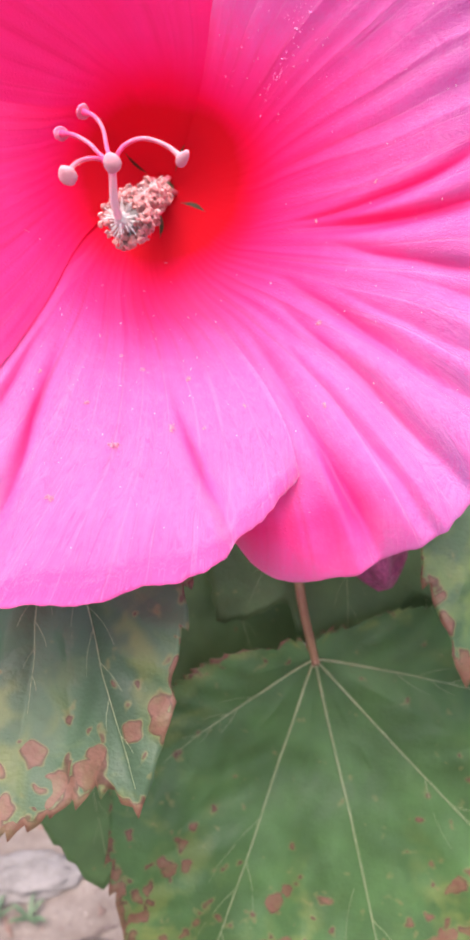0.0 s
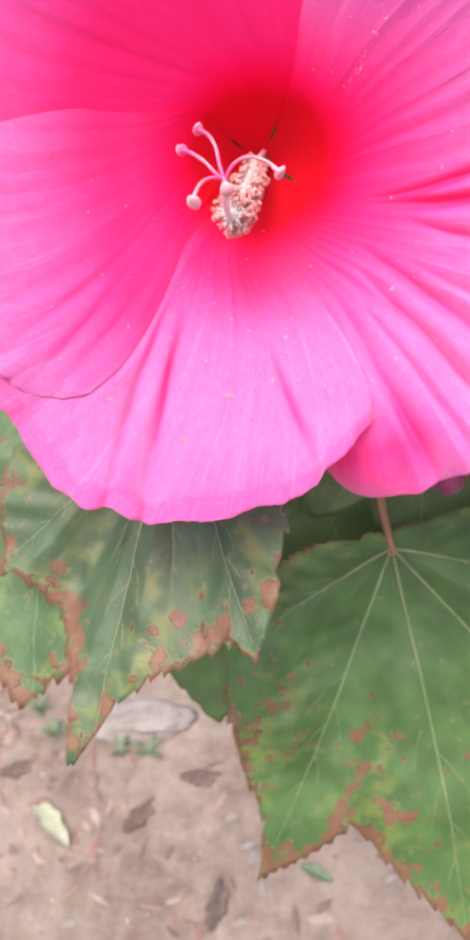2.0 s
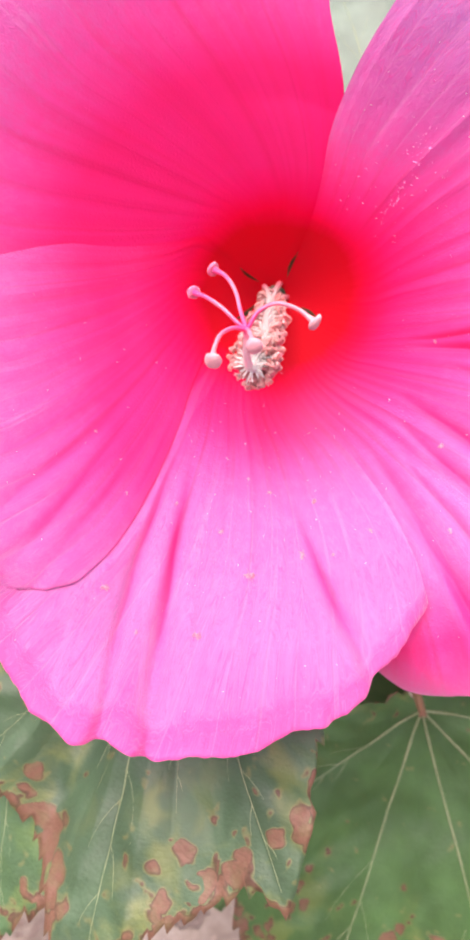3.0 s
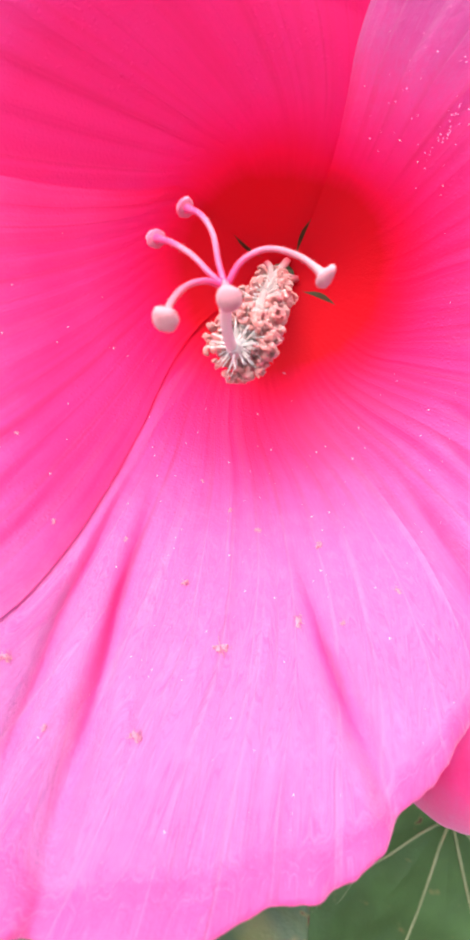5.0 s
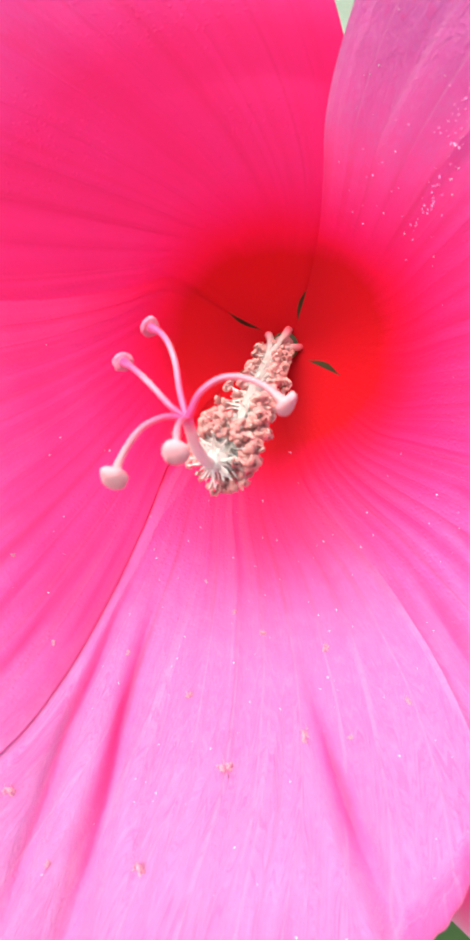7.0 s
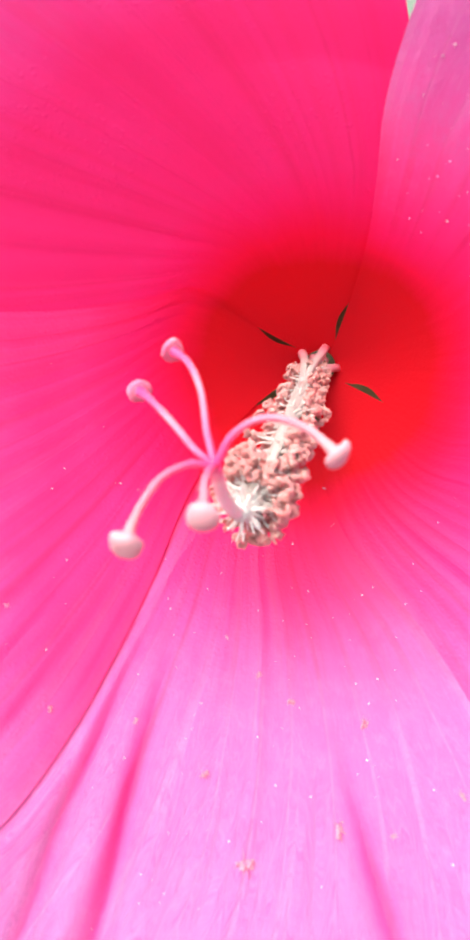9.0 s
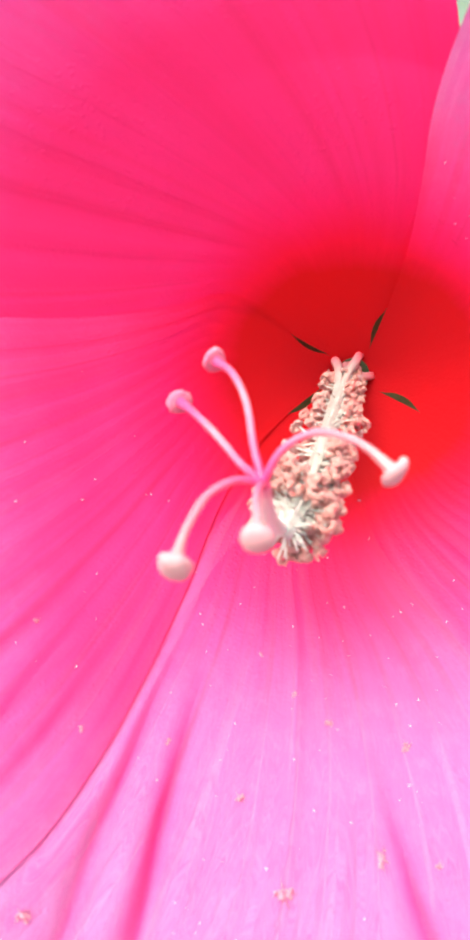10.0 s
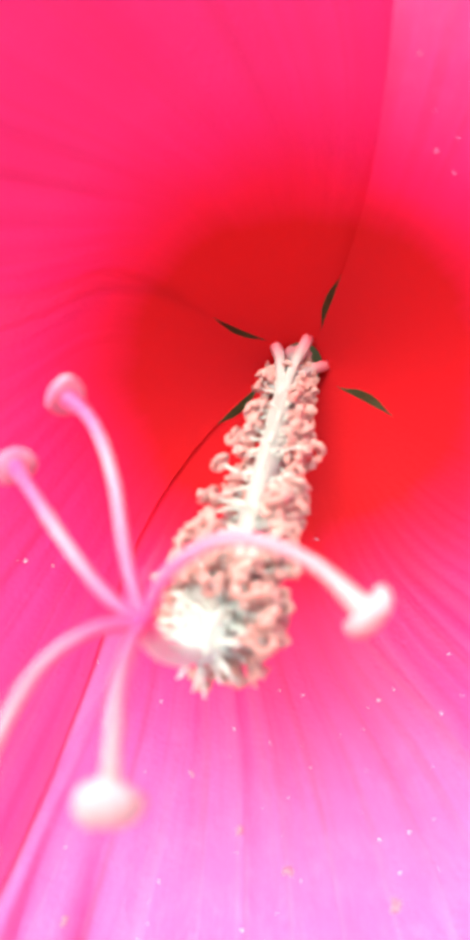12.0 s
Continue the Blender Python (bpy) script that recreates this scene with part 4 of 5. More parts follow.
def leaf(outline, m, mat, veins, label, droop=0.0, cup=0.0, tooth=0.0034, seed=0.0, stalk=None, rings=36, spokes=960, quilt=0.0022, stalk_radius=0.0017, folds=()):
    """A lobed blade in its own frame: x to one side, y to the tip, z up from the upper face; stalk: points in the plant's frame."""
    read = outline_reader(outline)
    size = max(math.hypot(x, y) for x, y in outline)
    ways = [(math.sin(radians(a)), math.cos(radians(a))) for a, _ in veins]

    def level(x, y):
        r = math.hypot(x, y)
        sunk = 0.0
        for a, depth, width in folds:
            off = x * math.cos(radians(a)) - y * math.sin(radians(a))
            sunk += depth * math.exp(-(off / width) ** 2) * min(1.0, r / 0.05) * (1 if y > 0 else 0)
        z = -sunk - droop * (y / size) ** 2 * (1 if y > 0 else 0.3) * size - cup * (x / size) ** 2 * size
        near = min(abs(x * wy - y * wx) if x * wx + y * wy > 0 else r for wx, wy in ways)
        z += quilt * min(1, near / 0.018) * min(1, r / 0.03)
        # the blade swells between the side veins, which slant off the main ones
        ahead = max(x * wx + y * wy for wx, wy in ways)
        swell = math.sin((ahead - 0.8 * near) / 0.0165 * 2 * math.pi + 2.2 * noise.noise(Vector((x * 22, y * 22, seed))))
        z += 0.16 * quilt * swell * min(1, near / 0.010) * min(1, r / 0.05)
        z += 0.30 * quilt * noise.noise(Vector((x * 85, y * 85, seed + 5)))
        z += 0.006 * (size / 0.2) * noise.noise(Vector((x * 14 + seed, y * 14, seed))) + 0.0016 * noise.noise(Vector((x * 45, y * 45 + seed, 3)))
        return z

    verts, faces, pos, rim = [Vector((0, 0, level(0, 0)))], [], [(0, 0)], [(0, 0)]
    for k in range(spokes):
        a = -math.pi + 2 * math.pi * k / spokes
        full = read(a)
        arc = full * a / 0.0082 + 2.5 * noise.noise(Vector((a * 3, seed, 0)))
        teeth = tooth * (0.75 + 0.5 * noise.noise(Vector((a * 9, seed, 8)))) * ((arc if a < 0 else -arc) % 1.0 - 0.5) * 1.7 + 0.0012 * noise.noise(Vector((a * 25, seed, 1)))
        for j in range(1, rings + 1):
            q = j / rings
            r = full * q + teeth * q ** 14
            x, y = r * math.sin(a), r * math.cos(a)
            verts.append(Vector((x, y, level(x, y))))
            pos.append((x, y))
            rim.append((q, k / spokes))
        p = verts[-1]
        for d in (0.0004, 0.0007):
            verts.append(p + Vector((-math.sin(a), -math.cos(a), 0)) * (d - 0.0004) + Vector((0, 0, -d)))
            pos.append((x, y)), rim.append((1.0, k / spokes))
    n = rings + 2
    for k in range(spokes):
        b = (k + 1) % spokes
        faces.append((0, 1 + k * n, 1 + b * n))
        for j in range(n - 1):
            faces.append((1 + k * n + j, 1 + k * n + j + 1, 1 + b * n + j + 1, 1 + b * n + j))
    blade = part("leaf", mesh_of("leaf", verts, faces, mat, {"blade": pos, "rim": rim}), plant, Matrix.Translation(-PLANT_AT) @ m, label)
    rn = random.Random(seed)
    for a, reach in veins:
        full = read(radians(a)) * reach
        bend = rn.uniform(-0.06, 0.06)
        ctrl = []
        for i in range(31):
            f = i / 30
            t = radians(a) + bend * f * f
            x, y = full * f * math.sin(t), full * f * math.cos(t)
            ctrl.append(Vector((x, y, level(x, y) + 0.00005)))
        v, fc, u = tube(ctrl, lambda f: size * 0.0024 * (1 - f) ** 1.3 + 0.00008, 6)
        for s in range(3, 9):
            # side veins leave the main one alternately
            f0 = 0.12 + 0.095 * s
            p0 = ctrl[int(30 * f0)]
            hand = 1 if s % 2 else -1
            t = radians(a) + bend * f0 * f0 + hand * radians(38)
            length = full * 0.26 * (1.1 - f0)
            pts = []
            for i in range(5):
                g = i / 4
                x, y = p0.x + math.sin(t - hand * 0.25 * g) * length * g, p0.y + math.cos(t - hand * 0.25 * g) * length * g
                pts.append(Vector((x, y, level(x, y) + 0.00002)))
            v2, f2, u2 = tube(pts, lambda f: size * 0.0005 * (1 - 0.8 * f) + 0.00004, 5)
            fc += [tuple(i + len(v) for i in q) for q in f2]
            v, u = v + v2, u + u2
        part("vein", mesh_of("vein", v, fc, VEIN, {"tube": u}), blade)
    if stalk:
        inv = m.inverted()
        foot = level(0, 0)
        ctrl = [inv @ Vector(p) for p in stalk] + [Vector((0, -0.002, foot - 0.0006)), Vector((0, 0.003, foot - 0.0002))]
        part("petiole", tube_mesh("petiole", ctrl, lambda f: stalk_radius * (1 - 0.15 * f), PETIOLE, 20, 10, 0.06), blade, label="reddish leaf stalk")
    return blade


def frame_of(foot, tip_way, normal):
    n = Vector(normal).normalized()
    v = Vector(tip_way)
    v = (v - n * v.dot(n)).normalized()
    return axes(foot, v.cross(n), v, n)


PALMATE = [(0, 0.97), (30, 0.92), (-30, 0.92), (68, 0.85), (-68, 0.85)]
# broad three-lobed leaf below the flower
leaf([(0.0, 0.268), (0.0229, 0.2305), (0.0464, 0.196), (0.0596, 0.1668), (0.068, 0.166), (0.1297, 0.1925), (0.1158, 0.153), (0.1189, 0.106), (0.1199, 0.0666), (0.096, 0.0136), (0.0708, -0.0047), (0.02, -0.0107),
      (0.0, -0.004), (-0.02, -0.0107), (-0.08, -0.006), (-0.115, 0.03), (-0.125, 0.08), (-0.118, 0.14), (-0.115, 0.19), (-0.068, 0.172), (-0.0428, 0.1994), (-0.0221, 0.2368)],
     frame_of((0.0396, 0.2558, 0.9968), (0.219, -0.531, -0.818), (0.043, -0.833, 0.552)), LEAF_SPOTTED, [(0, 0.97), (32, 0.93), (-30, 0.92), (73, 0.8), (-68, 0.8)],
     "broad three-lobed green leaf speckled with rusty brown spots", droop=0.02, tooth=0.0046, seed=3.1, stalk=[(0.045, 0.37, 1.05), (0.0285, 0.30, 1.075), (0.031, 0.268, 1.035)], stalk_radius=0.0026, quilt=0.0030, folds=((16, 0.004, 0.012), (-15, 0.005, 0.012), (48, 0.004, 0.014)))
# scorched leaf close under the lower petal; its foot lies hidden below the petal
SHIFT = Vector((-0.0053, 0.0552))
leaf([(x + SHIFT.x, y + SHIFT.y) for x, y in [(-0.055, -0.045), (-0.0613, -0.0221), (-0.0648, 0.0017), (-0.0679, 0.0202), (-0.0649, 0.0395), (-0.0542, 0.0347), (-0.0397, 0.0486), (-0.0265, 0.0597), (-0.0141, 0.0745), (-0.0037, 0.1004), (0.0, 0.1096),
      (0.0052, 0.0890), (0.0080, 0.0790), (0.0170, 0.0673), (0.0242, 0.0594), (0.0355, 0.0493), (0.0510, 0.0409), (0.0609, 0.0423), (0.0645, 0.0277), (0.0753, -0.0024), (0.066, -0.035), (0.03, -0.062), (0.005, -0.058), (-0.03, -0.062)]],
     frame_of((-0.0657, 0.2069, 1.1392), (-0.286, -0.668, -0.687), (-0.206, -0.657, 0.725)), LEAF_SCORCHED, [(-4, 0.96), (-37, 0.95), (29, 0.93), (-18, 0.72), (4, 0.62), (22, 0.7)],
     "grey-green lobed leaf with a scorched brown margin", droop=0.01, seed=7.7, stalk=[(0.0, 0.36, 1.08), (-0.045, 0.28, 1.135), (-0.060, 0.225, 1.145)], quilt=0.0040, tooth=0.0030, folds=((13, 0.011, 0.012), (-27, 0.007, 0.012)))
# rusty leaf under the scorched one
leaf([(x * 0.125, y * 0.125) for x, y in [(0.0, 1.0), (0.16, 0.86), (0.30, 0.78), (0.42, 0.60), (0.44, 0.36), (0.34, 0.08), (0.15, -0.05), (0.0, -0.01), (-0.15, -0.05), (-0.34, 0.08), (-0.44, 0.36), (-0.40, 0.62), (-0.28, 0.80), (-0.14, 0.88)]],
     frame_of((-0.132, 0.218, 1.103), (-0.10, -0.70, -0.70), (-0.206, -0.657, 0.725)), LEAF_RUSTY, [(0, 0.95), (30, 0.88), (-30, 0.88)],
     "green leaf with rusty blotches along its margin", seed=17.9, droop=0.02, stalk=[(0.03, 0.40, 1.02), (-0.06, 0.31, 1.075), (-0.118, 0.238, 1.108)], stalk_radius=0.0019, spokes=360, rings=24)
# leaf beside the flower
leaf([(0.0, 0.1148), (0.0112, 0.1108), (0.027, 0.0856), (0.0342, 0.0673), (0.0362, 0.05), (0.0315, 0.0365), (0.018, 0.012), (0.008, -0.004), (0.0, -0.003), (-0.015, -0.006), (-0.04, 0.02), (-0.05, 0.055), (-0.045, 0.085), (-0.02, 0.112)],
     frame_of((0.1138, 0.2542, 1.1286), (-0.084, -0.629, -0.773), (0.104, -0.777, 0.621)), LEAF_RUSTY, [(3, 0.95), (30, 0.85), (-30, 0.85)],
     "green oval leaf with rusty brown margin spots", seed=12.3, droop=0.02, stalk=[(0.06, 0.34, 1.10), (0.085, 0.283, 1.128), (0.104, 0.262, 1.1305)], stalk_radius=0.0019, spokes=520, rings=26)
NARROW = [(0.0, 1.0), (0.13, 0.80), (0.25, 0.55), (0.30, 0.32), (0.24, 0.10), (0.1, -0.02), (0.0, -0.01), (-0.1, -0.02), (-0.24, 0.10), (-0.30, 0.32), (-0.25, 0.55), (-0.13, 0.80)]
LOBED = [(0.0, 1.0), (0.15, 0.78), (0.22, 0.62), (0.45, 0.70), (0.46, 0.4), (0.40, 0.1), (0.2, -0.06), (0.0, -0.02), (-0.2, -0.06), (-0.40, 0.1), (-0.46, 0.4), (-0.45, 0.70), (-0.22, 0.62), (-0.15, 0.78)]


def sized(shape, length):
    return [(x * length, y * length) for x, y in shape]


# young leaf further down, behind the others
leaf(sized(NARROW, 0.158), frame_of((-0.095, 0.300, 0.985), (0.12, -0.50, -0.86), (0.05, -0.86, 0.5)), LEAF_YOUNG, PALMATE[:3], "plain green young leaf hanging behind the larger ones", seed=21.0, droop=0.02, spokes=200, rings=24,
     stalk=[(0.02, 0.40, 0.95), (-0.06, 0.34, 0.99)])
# leaves in the shade behind the flower
BACK = [((0.055, 0.315, 1.105), (0.02, -0.30, -0.9), (0.1, -0.88, 0.4), 0.15, LOBED, 29.0), ((-0.02, 0.330, 1.060), (-0.25, -0.30, -0.9), (0.1, -0.85, 0.45), 0.17, LOBED, 31.0), ((0.09, 0.345, 1.100), (0.15, -0.25, -0.9), (-0.1, -0.9, 0.4), 0.16, LOBED, 33.0),
        ((0.17, 0.365, 1.190), (0.35, -0.35, -0.8), (-0.1, -0.85, 0.5), 0.15, LOBED, 35.0), ((0.15, 0.42, 1.30), (0.5, -0.2, -0.6), (-0.15, -0.85, 0.5), 0.15, LOBED, 37.0),
        ((0.03, 0.37, 1.235), (-0.10, 0.65, 0.52), (0.1, -0.62, 0.78), 0.17, LOBED, 39.0), ((-0.12, 0.42, 1.23), (-0.7, -0.3, 0.4), (0.1, -0.8, 0.5), 0.16, LOBED, 41.0),
        ((-0.16, 0.40, 1.08), (-0.6, -0.45, -0.4), (-0.1, -0.7, 0.7), 0.15, LOBED, 43.0), ((0.130, 0.425, 1.275), (0.06, -0.16, -0.95), (-0.12, -0.95, 0.2), 0.17, LOBED, 45.0), ((0.20, 0.45, 1.16), (0.02, -0.2, -0.95), (-0.1, -0.95, 0.25), 0.15, LOBED, 47.0)]
for foot, way, normal, length, shape, seed in BACK:
    f = Vector(foot)
    back = Vector((0.06, 0.43, f.z - 0.10))
    rusty = foot[0] < -0.15
    leaf(sized(shape, length), frame_of(f, way, normal), LEAF_RUSTY if rusty else LEAF_PALE if way[1] > 0 else LEAF_PLAIN, PALMATE[:3], "green lobed leaf with rusty blotches along its margin" if rusty else "pale grey-green leaf standing behind the flower" if way[1] > 0 else "dark green lobed leaf in the shade behind the flower", seed=seed, droop=0.04, spokes=180, rings=22, stalk=[back, f.lerp(back, 0.45) + Vector((0, 0, 0.012))])

# stems
def plant_part(name, ctrl, radius, mat, label="", n=28):
    return part(name, tube_mesh(name, [Vector(c) - PLANT_AT for c in ctrl], radius, mat, n, 12, 0.08), plant, label=label)


plant_part("stem", [(0.26, 0.50, -0.03), (0.25, 0.50, 0.3), (0.14, 0.46, 0.75), (0.06, 0.43, 1.0), (0.062, 0.43, 1.2), (0.05, 0.45, 1.42)], lambda f: 0.0065 - 0.003 * f, STEM)
plant_part("flower_stalk", [(0.061, 0.43, 1.12), (0.02, 0.38, 1.165), (-0.015, 0.345, 1.195), (-0.0255, 0.324, 1.2005)], lambda f: 0.0032 - 0.0004 * f, STEM)
plant_part("stalk", [(0.061, 0.43, 1.13), (0.085, 0.35, 1.165), (0.109, 0.295, 1.1856), (0.16, 0.26, 1.20)], lambda f: 0.0021 - 0.0004 * f, STEM)
plant_part("stalk", [(0.061, 0.43, 1.02), (0.066, 0.31, 1.078), (0.080, 0.262, 1.0900), (0.110, 0.235, 1.095)], lambda f: 0.0020 - 0.0003 * f, PETIOLE)


# withered bud hanging below the flower
def bud_mesh():
    verts = []
    for i in range(40):
        f = i / 39
        for k in range(36):
            a = 2 * math.pi * k / 36
            r = 0.0155 * math.sin(math.pi * min(1, 0.12 + 0.84 * f)) ** 0.8 * (1 + 0.16 * math.sin(5 * a + 5 * f) * f + 0.22 * noise.noise(Vector((math.cos(a) * 2, math.sin(a) * 2, f * 5))))
            verts.append((r * math.cos(a), r * math.sin(a), 0.045 * f))
    return mesh_of("withered_bud", verts, grid_faces_closed(40, 36), WILTED)


def grid_faces_closed(rows, ring):
    out = [(i * ring + k, i * ring + (k + 1) % ring, (i + 1) * ring + (k + 1) % ring, (i + 1) * ring + k) for i in range(rows - 1) for k in range(ring)]
    return out + [tuple(reversed(range(ring))), tuple(range((rows - 1) * ring, rows * ring))]


bud_top = Vector((0.055, 0.262, 1.092))
part("withered_bud", bud_mesh(), plant, Matrix.Translation(bud_top - PLANT_AT) @ Vector((0.22, -0.50, -0.75)).to_track_quat("Z", "Y").to_matrix().to_4x4(), "dark purple withered flower bud")
plant_part("stalk", [(0.061, 0.43, 1.06), (0.062, 0.34, 1.11), (0.060, 0.285, 1.108), (0.060, 0.262, 1.092)], lambda f: 0.0022, STEM)

# ---- pollen on the petals ----
CLUMPS = [(3, -101, 0.083, 1.5), (3, -89, 0.078, 1.3), (2, -45.5, 0.068, 0.9), (2, -57, 0.086, 0.8), (3, -109, 0.098, 1.2), (3, -109, 0.074, 0.8), (3, -72, 0.076, 0.8), (3, -82, 0.079, 0.6), (3, -122, 0.071, 0.6),
          (3, -97, 0.062, 0.7), (3, -104, 0.059, 0.6), (3, -112.5, 0.055, 0.5), (4, -150, 0.070, 0.5), (4, -134, 0.075, 0.6), (3, -127, 0.096, 1.1), (3, -119, 0.101, 0.7), (3, -90, 0.027, 0.4), (3, -84, 0.065, 0.9), (2, -7, 0.065, 0.6), (2, -19, 0.052, 0.6)]


def clump_mesh(seed):
    rn = random.Random(seed * 31 + 7)
    bm = bmesh.new()
    for i in range(22):
        made = bmesh.ops.create_icosphere(bm, subdivisions=1, radius=1.0)["verts"]
        a, r = rn.uniform(0, 6.3), rn.random() ** 0.6
        at = Vector((0.00125 * r * math.cos(a), 0.00062 * r * math.sin(a) * (1 + 0.5 * math.sin(2 * a)), 0.0001 + 0.0003 * (1 - r) * rn.random()))
        size = rn.uniform(0.00012, 0.00032)
        for v in made:
            v.co = at + v.co * size * (1 + 0.5 * noise.noise(v.co * 1.7 + Vector((i, seed, 0))))
    for i in range(5):
        a, length = rn.uniform(0, 6.3), rn.uniform(0.0011, 0.0019)
        d, x = Vector((math.cos(a), math.sin(a), 0.12)), Vector((-math.sin(a), math.cos(a), 0))
        ring = [bm.verts.new(d * 0.0003 + x * 0.00009), bm.verts.new(d * 0.0003 - x * 0.00009), bm.verts.new(d * 0.0003 + Vector((0, 0, 0.00016)))]
        tip = bm.verts.new(d * length)
        for j in range(3):
            bm.faces.new((ring[j], ring[(j + 1) % 3], tip))
    me = bpy.data.meshes.new("pollen_clump")
    bm.to_mesh(me)
    bm.free()
    me.materials.append(POLLEN)
    me.polygons.foreach_set("use_smooth", [True] * len(me.polygons))
    return me


clumps = [clump_mesh(k) for k in range(5)]
for k, (petal, angle, rho, size) in enumerate(CLUMPS):
    p = petals[petal]
    here = p.at(angle, rho)
    n = (p.at(angle + 1, rho) - here).cross(p.at(angle, rho + 0.001) - here).normalized()
    if n.z < 0:
        n = -n
    ob = part("pollen_clump", clumps[k % 5], None, FLOWER_FRAME @ Matrix.Translation(here + n * 0.0001) @ n.to_track_quat("Z", "Y").to_matrix().to_4x4() @ pose(0, 0, 0, 0, 0, k * 77) @ Matrix.Scale(size, 4))
    tagged(ob, "tiny brownish-pink clump of shed pollen on a petal", "pollen", "pollen shed on the petals")
rnd = random.Random(11)
verts, faces = [], []
for k in range(280):
    petal = rnd.choice((1, 1, 2, 2, 3, 3, 3, 4))
    p = petals[petal]
    s, q = rnd.uniform(0.12, 0.97), rnd.uniform(0.3, 0.96)
    here, rho = p.point(s, q)
    r = rnd.choice((0.00009, 0.00012, 0.00016, 0.00024))
    base = len(verts)
    for d in ((1, 0, 0), (-0.5, 0.87, 0), (-0.5, -0.87, 0), (0.1, 0, 1.2), (0, 0.1, -0.6)):
        verts.append(here + Vector(d) * r * rnd.uniform(0.7, 1.4) + Vector((0, 0, r * 0.5)))
    faces += [(base + a, base + b, base + c) for a, b, c in ((0, 1, 3), (1, 2, 3), (2, 0, 3), (1, 0, 4), (2, 1, 4), (0, 2, 4))]
dust = new("pollen_dust", mesh_of("pollen_dust", verts, faces, DUST, None, False))
dust.matrix_basis = FLOWER_FRAME
tagged(dust, "pale pollen grains scattered over the pink petals", "pollen", kind="stuff")

# sticky droplets that glisten on the upper side petal
DROP, drop_nodes, drop_skin, _ = material("droplet")
drop_skin.inputs["Base Color"].default_value = (0.86, 0.22, 0.48, 1)
drop_skin.inputs["Coat Weight"].default_value = 1.0
drop_skin.inputs["Coat Roughness"].default_value = 0.03
drop_skin.inputs["IOR"].default_value = 1.33
nt = drop_nodes
nt.links.new(grey(nt, noise_tex(nt, object_coords(nt), 900, 2), 0.3, 0.7, 0.03, 0.16), drop_skin.inputs["Roughness"])
rnd = random.Random(31)
verts, faces = [], []
p = petals[1]
for k in range(95):
    f = rnd.random()
    if k < 55:
        angle, rho = 33 + 11.5 * f + rnd.gauss(0, 1.2), 0.0415 + 0.0225 * f + rnd.gauss(0, 0.0012)
    else:
        angle, rho = rnd.uniform(27, 58), rnd.uniform(0.036, 0.062)
    here = p.at(angle, rho)
    n = (p.at(angle + 1, rho) - here).cross(p.at(angle, rho + 0.001) - here).normalized()
    n = n if n.z > 0 else -n
    x = n.cross(Vector((0.3, 0.2, 0.9))).normalized()
    y = n.cross(x)
    r = rnd.choice((0.00013, 0.00016, 0.0002, 0.0003)) * (1.0 if k < 55 else 0.75)
    base = len(verts)
    for ring, lift in ((1.0, -0.1), (0.85, 0.3), (0.45, 0.6)):
        for i in range(8):
            a = math.pi * i / 4
            verts.append(here + (x * math.cos(a) + y * math.sin(a)) * r * ring * (1 + 0.25 * math.sin(2 * a + k)) + n * r * lift)
    verts.append(here + n * r * 0.7)
    for j in range(2):
        faces += [(base + j * 8 + i, base + j * 8 + (i + 1) % 8, base + j * 8 + 8 + (i + 1) % 8, base + j * 8 + 8 + i) for i in range(8)]
    faces += [(base + 16 + i, base + 16 + (i + 1) % 8, base + 24) for i in range(8)] + [tuple(base + 7 - i for i in range(8))]
drops = new("droplets", mesh_of("droplets", verts, faces, DROP))
drops.matrix_basis = FLOWER_FRAME
tagged(drops, "tiny sticky droplets glistening on a pink petal", "water", kind="stuff")

# ---- litter on the ground ----
rnd = random.Random(23)
verts, faces = [], []
for k in range(5200):
    x, y = rnd.uniform(-1.15, 0.75), rnd.uniform(0.05, 1.5)
    if noise.noise(Vector((x * 4, y * 4, 7))) < rnd.uniform(-0.6, 0.35):
        continue
    r = 0.0012 + 0.0052 * rnd.random() ** 4
    base, z = len(verts), ground_z(x, y)
    sx, sy, sz, a = rnd.uniform(0.7, 1.8), rnd.uniform(0.6, 1.1), rnd.uniform(0.35, 0.8), rnd.uniform(0, 6.3)
    for u, v, w in ((1, 0, 0), (0.3, 0.9, 0.1), (-0.8, 0.5, 0), (-0.8, -0.6, 0.1), (0.3, -0.9, 0), (0.2, 0.3, 0.9), (-0.3, -0.2, 1.0)):
        px, py = u * sx * r * rnd.uniform(0.8, 1.2), v * sy * r * rnd.uniform(0.8, 1.2)
        verts.append((x + px * math.cos(a) - py * math.sin(a), y + px * math.sin(a) + py * math.cos(a), z + (w * sz - 0.2) * r))
    faces += [tuple(base + i for i in f) for f in ((0, 1, 5), (1, 2, 5), (2, 6, 5), (2, 3, 6), (3, 4, 6), (4, 0, 6), (0, 5, 6))]
grit = new("grit", mesh_of("grit", verts, faces, GRIT, None, False))
tagged(grit, "small stones and crumbs scattered over the dry soil", "gravel", kind="stuff")


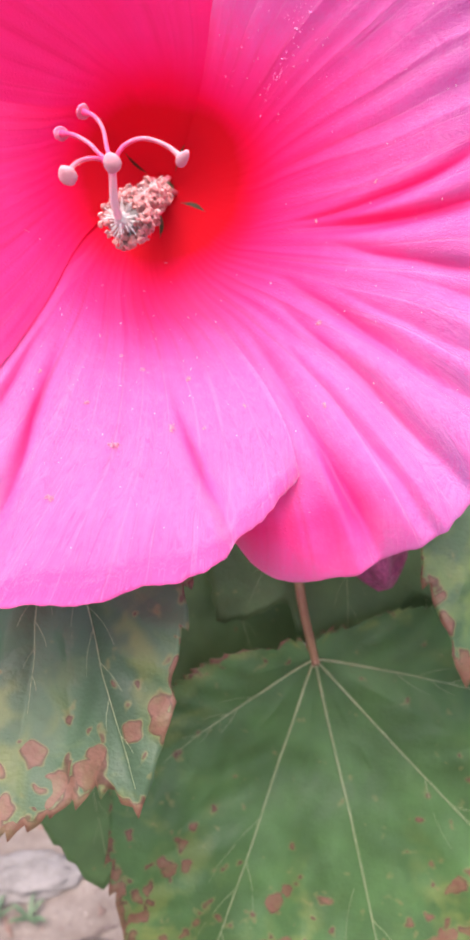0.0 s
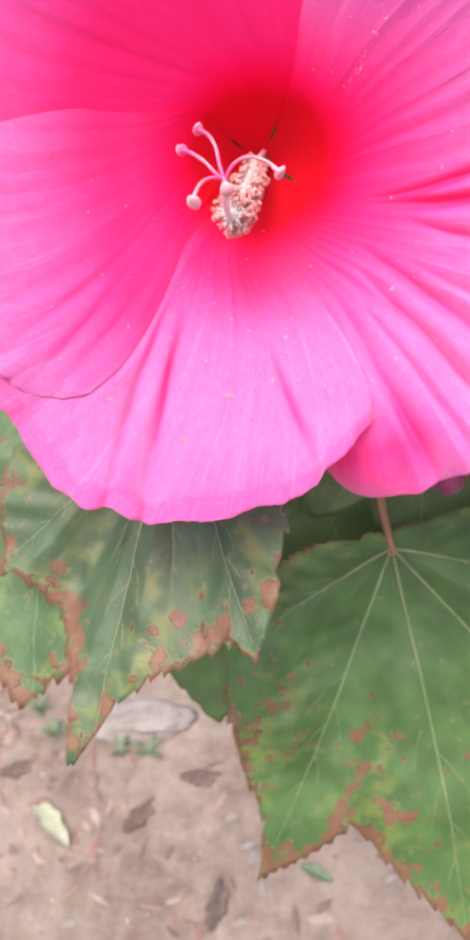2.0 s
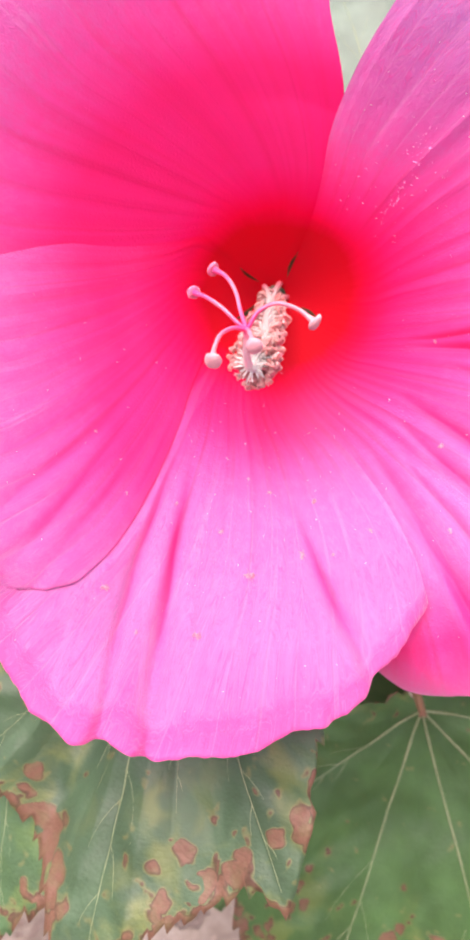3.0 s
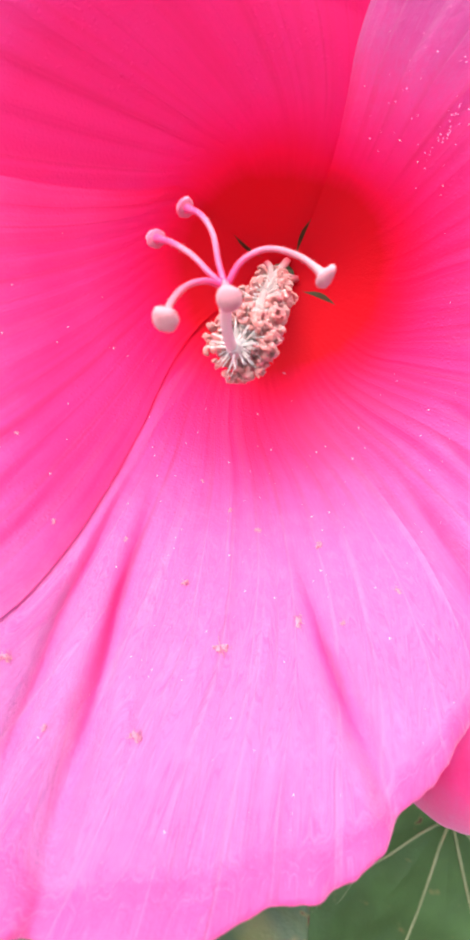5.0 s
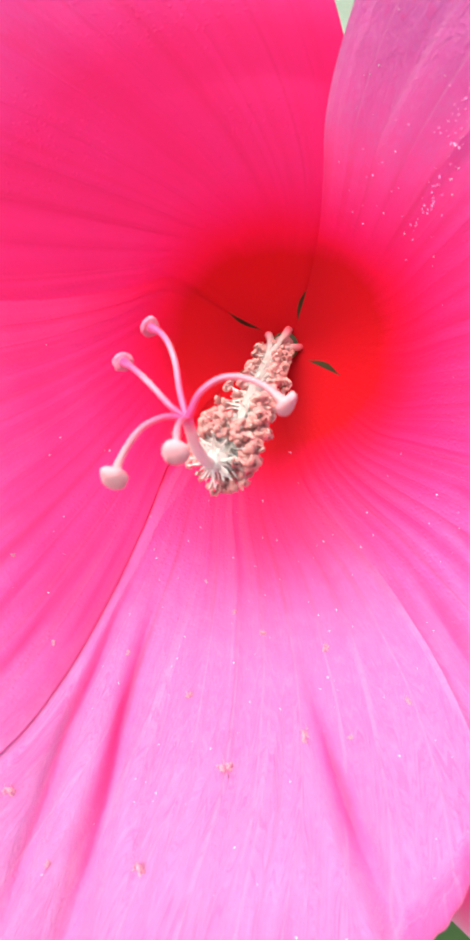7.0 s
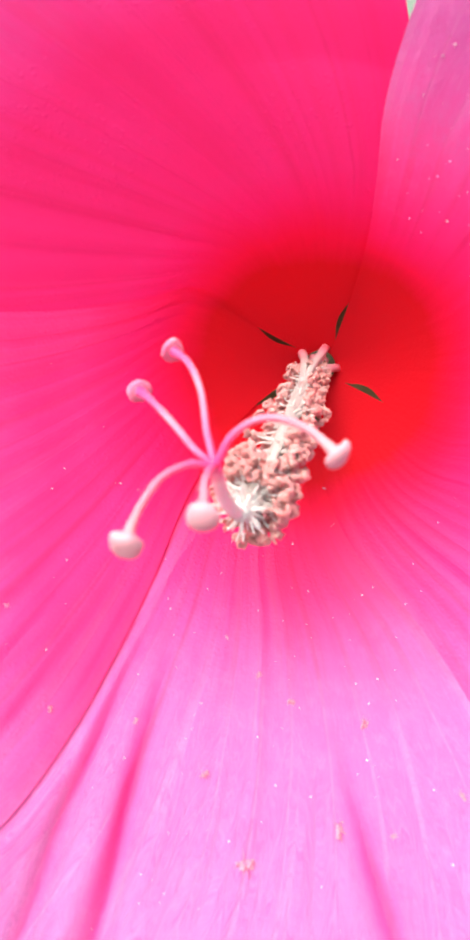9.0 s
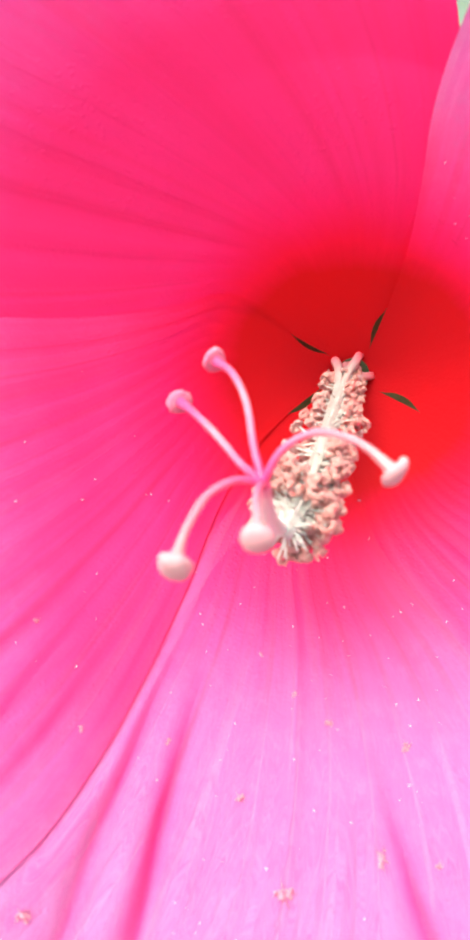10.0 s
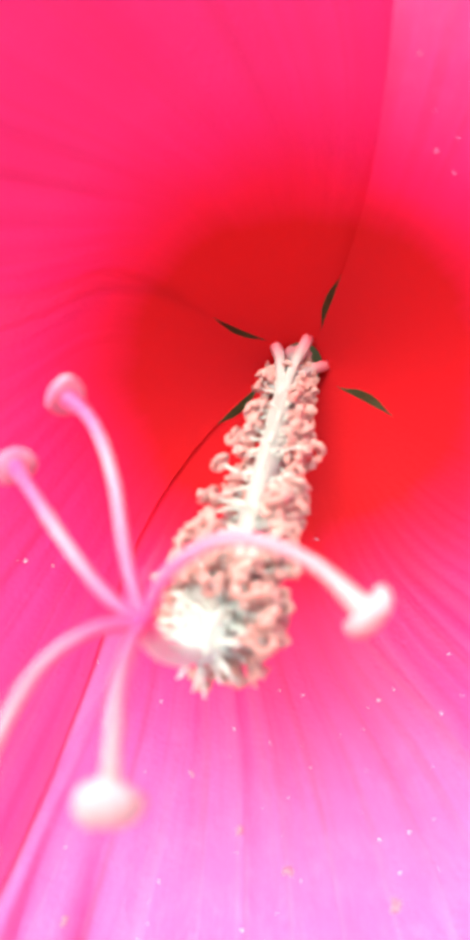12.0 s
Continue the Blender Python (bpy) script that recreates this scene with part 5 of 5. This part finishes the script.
FLAKE = pebble_material("flake", [(0.0, (0.03, 0.02, 0.015)), (0.30, (0.08, 0.040, 0.027)), (0.55, (0.14, 0.066, 0.045)), (0.82, (0.17, 0.11, 0.080)), (1.0, (0.24, 0.20, 0.17))])
verts, faces = [], []
for k in range(1900):
    x, y = rnd.uniform(-1.0, 0.6), rnd.uniform(0.15, 1.2)
    if noise.noise(Vector((x * 5, y * 5, 2))) + 0.5 * noise.noise(Vector((x * 14, y * 14, 5))) < rnd.uniform(-0.25, 0.55):
        continue
    length, width, a, tip = rnd.uniform(0.005, 0.024), rnd.uniform(0.002, 0.009), rnd.uniform(0, 6.3), rnd.uniform(-0.5, 0.5)
    base, z = len(verts), ground_z(x, y)
    for i in range(5):
        f = i / 4 - 0.5
        for j in (-1, 0, 1):
            u = f * length * 2
            v = j * width * (1 - 3.2 * f * f) * rnd.uniform(0.6, 1.3) + width * 1.5 * f * f * tip * 4
            w = 0.0015 + 0.004 * tip * f + 0.0025 * (1 - j * j) + rnd.uniform(0, 0.0012)
            verts.append((x + u * math.cos(a) - v * math.sin(a), y + u * math.sin(a) + v * math.cos(a), z + w))
    faces += [tuple(base + i for i in f) for f in grid_faces(5, 3)]
flakes = new("dead_leaf_flakes", mesh_of("dead_leaf_flakes", verts, faces, FLAKE))
tagged(flakes, "brown flakes of dead leaf and bark littering the soil", "litter", kind="stuff")


def on_ground(name, me, x, y, turn, label, category, group="", sink=0.0, tilt=0.0):
    return tagged(part(name, me, None, pose(x, y, ground_z(x, y) - sink, tilt, 0, turn)), label, category, group)


on_ground("flat_stone", lump_mesh("flat_stone", (0.118, 0.044, 0.022), PALE_STONE, 0.32, 1.3, 4, 3.0, 4), -0.40, 0.735, 8, "pale grey flat stone half sunk in the soil", "stone", sink=0.002)


def fallen_leaf_mesh(length, width, mat, curl):
    verts = []
    for i in range(21):
        f = i / 20
        for j in range(9):
            w = j / 4 - 1
            half = width * math.sin(math.pi * f ** 0.85) ** 0.8 / 2 * (0.8 + 0.5 * noise.noise(Vector((f * 6, w * 1.2, length * 90)))) + 0.0006
            verts.append(((f - 0.5) * length, w * half + 0.1 * width * math.sin(3 * f), curl * w * w + 0.004 + curl * (0.3 * math.sin(math.pi * f) + 0.5 * noise.noise(Vector((f * 4, w * 1.5, width * 200))))))
    for v in list(verts):
        verts.append((v[0], v[1], v[2] - 0.0006))
    n = 21 * 9
    top = grid_faces(21, 9)
    rim = [i * 9 for i in range(21)] + [20 * 9 + j for j in range(1, 9)] + [i * 9 + 8 for i in range(19, -1, -1)] + [j for j in range(7, 0, -1)]
    side = [(rim[i], rim[(i + 1) % len(rim)], rim[(i + 1) % len(rim)] + n, rim[i] + n) for i in range(len(rim))]
    return mesh_of("fallen_leaf", verts, top + [tuple(reversed([k + n for k in f])) for f in top] + side, mat)


on_ground("fallen_leaf", fallen_leaf_mesh(0.125, 0.042, DRY_LEAF, 0.005), -0.520, 0.515, -42, "pale green fallen leaf lying on the soil", "leaf", "fallen leaves")
on_ground("fallen_leaf", fallen_leaf_mesh(0.06, 0.024, WEED, 0.004), -0.024, 0.457, -20, "small dull green fallen leaf on the soil", "leaf", "fallen leaves")
clod = lump_mesh("soil_clod", (0.034, 0.016, 0.009), LITTER, 0.75, 1.5, 4, 4.0, 5)
for x, y, turn in ((-0.355, 0.545, 50), (-0.081, 0.517, 65), (-0.62, 0.62, 20), (-0.30, 0.86, -15), (0.18, 0.50, 35), (-0.19, 0.40, 80), (-0.25, 0.62, 5)):
    on_ground("soil_clod", clod, x, y, turn, "dark brown clod of soil and leaf litter", "clod", "clods")
chip = lump_mesh("wood_chip", (0.016, 0.007, 0.005), PALE_STONE, 0.5, 1.6, 2, 9.0, 2)
for x, y, turn in ((-0.136, 0.481, 60), (-0.148, 0.50, 10), (-0.18, 0.548, 30), (-0.47, 0.83, 70), (-0.15, 0.38, 20), (-0.115, 0.43, 100), (-0.44, 0.36, 10), (0.10, 0.46, 40)):
    on_ground("wood_chip", chip, x, y, turn, "pale chip lying on the dry soil", "chip", "pale chips")


def weed_mesh(seed):
    rn = random.Random(seed)
    verts, faces = [(0, 0, 0.004)], []
    for k in range(7):
        a, length, w = k * 2.4 + rn.random(), rn.uniform(0.02, 0.04), rn.uniform(0.006, 0.010)
        base = len(verts)
        for i in range(7):
            f = i / 6
            half = w * math.sin(math.pi * (0.08 + 0.9 * f)) / 2
            for j in (-1, 0, 1):
                x, y, z = f * length, j * half, 0.004 + 0.016 * math.sin(1.9 * f) - (0.001 if j == 0 else 0)
                verts.append((x * math.cos(a) - y * math.sin(a), x * math.sin(a) + y * math.cos(a), z))
        faces += [tuple(base + i for i in f) for f in grid_faces(7, 3)] + [(0, base, base + 1), (0, base + 1, base + 2)]
    return mesh_of("weed", verts, faces, WEED)


for k, (x, y) in enumerate(((-0.363, 0.666), (-0.42, 0.665), (-0.62, 0.76), (-0.57, 0.70))):
    on_ground("weed", weed_mesh(k), x, y, 70 * k, "small grey-green weed seedling in the soil", "weed", "weeds")
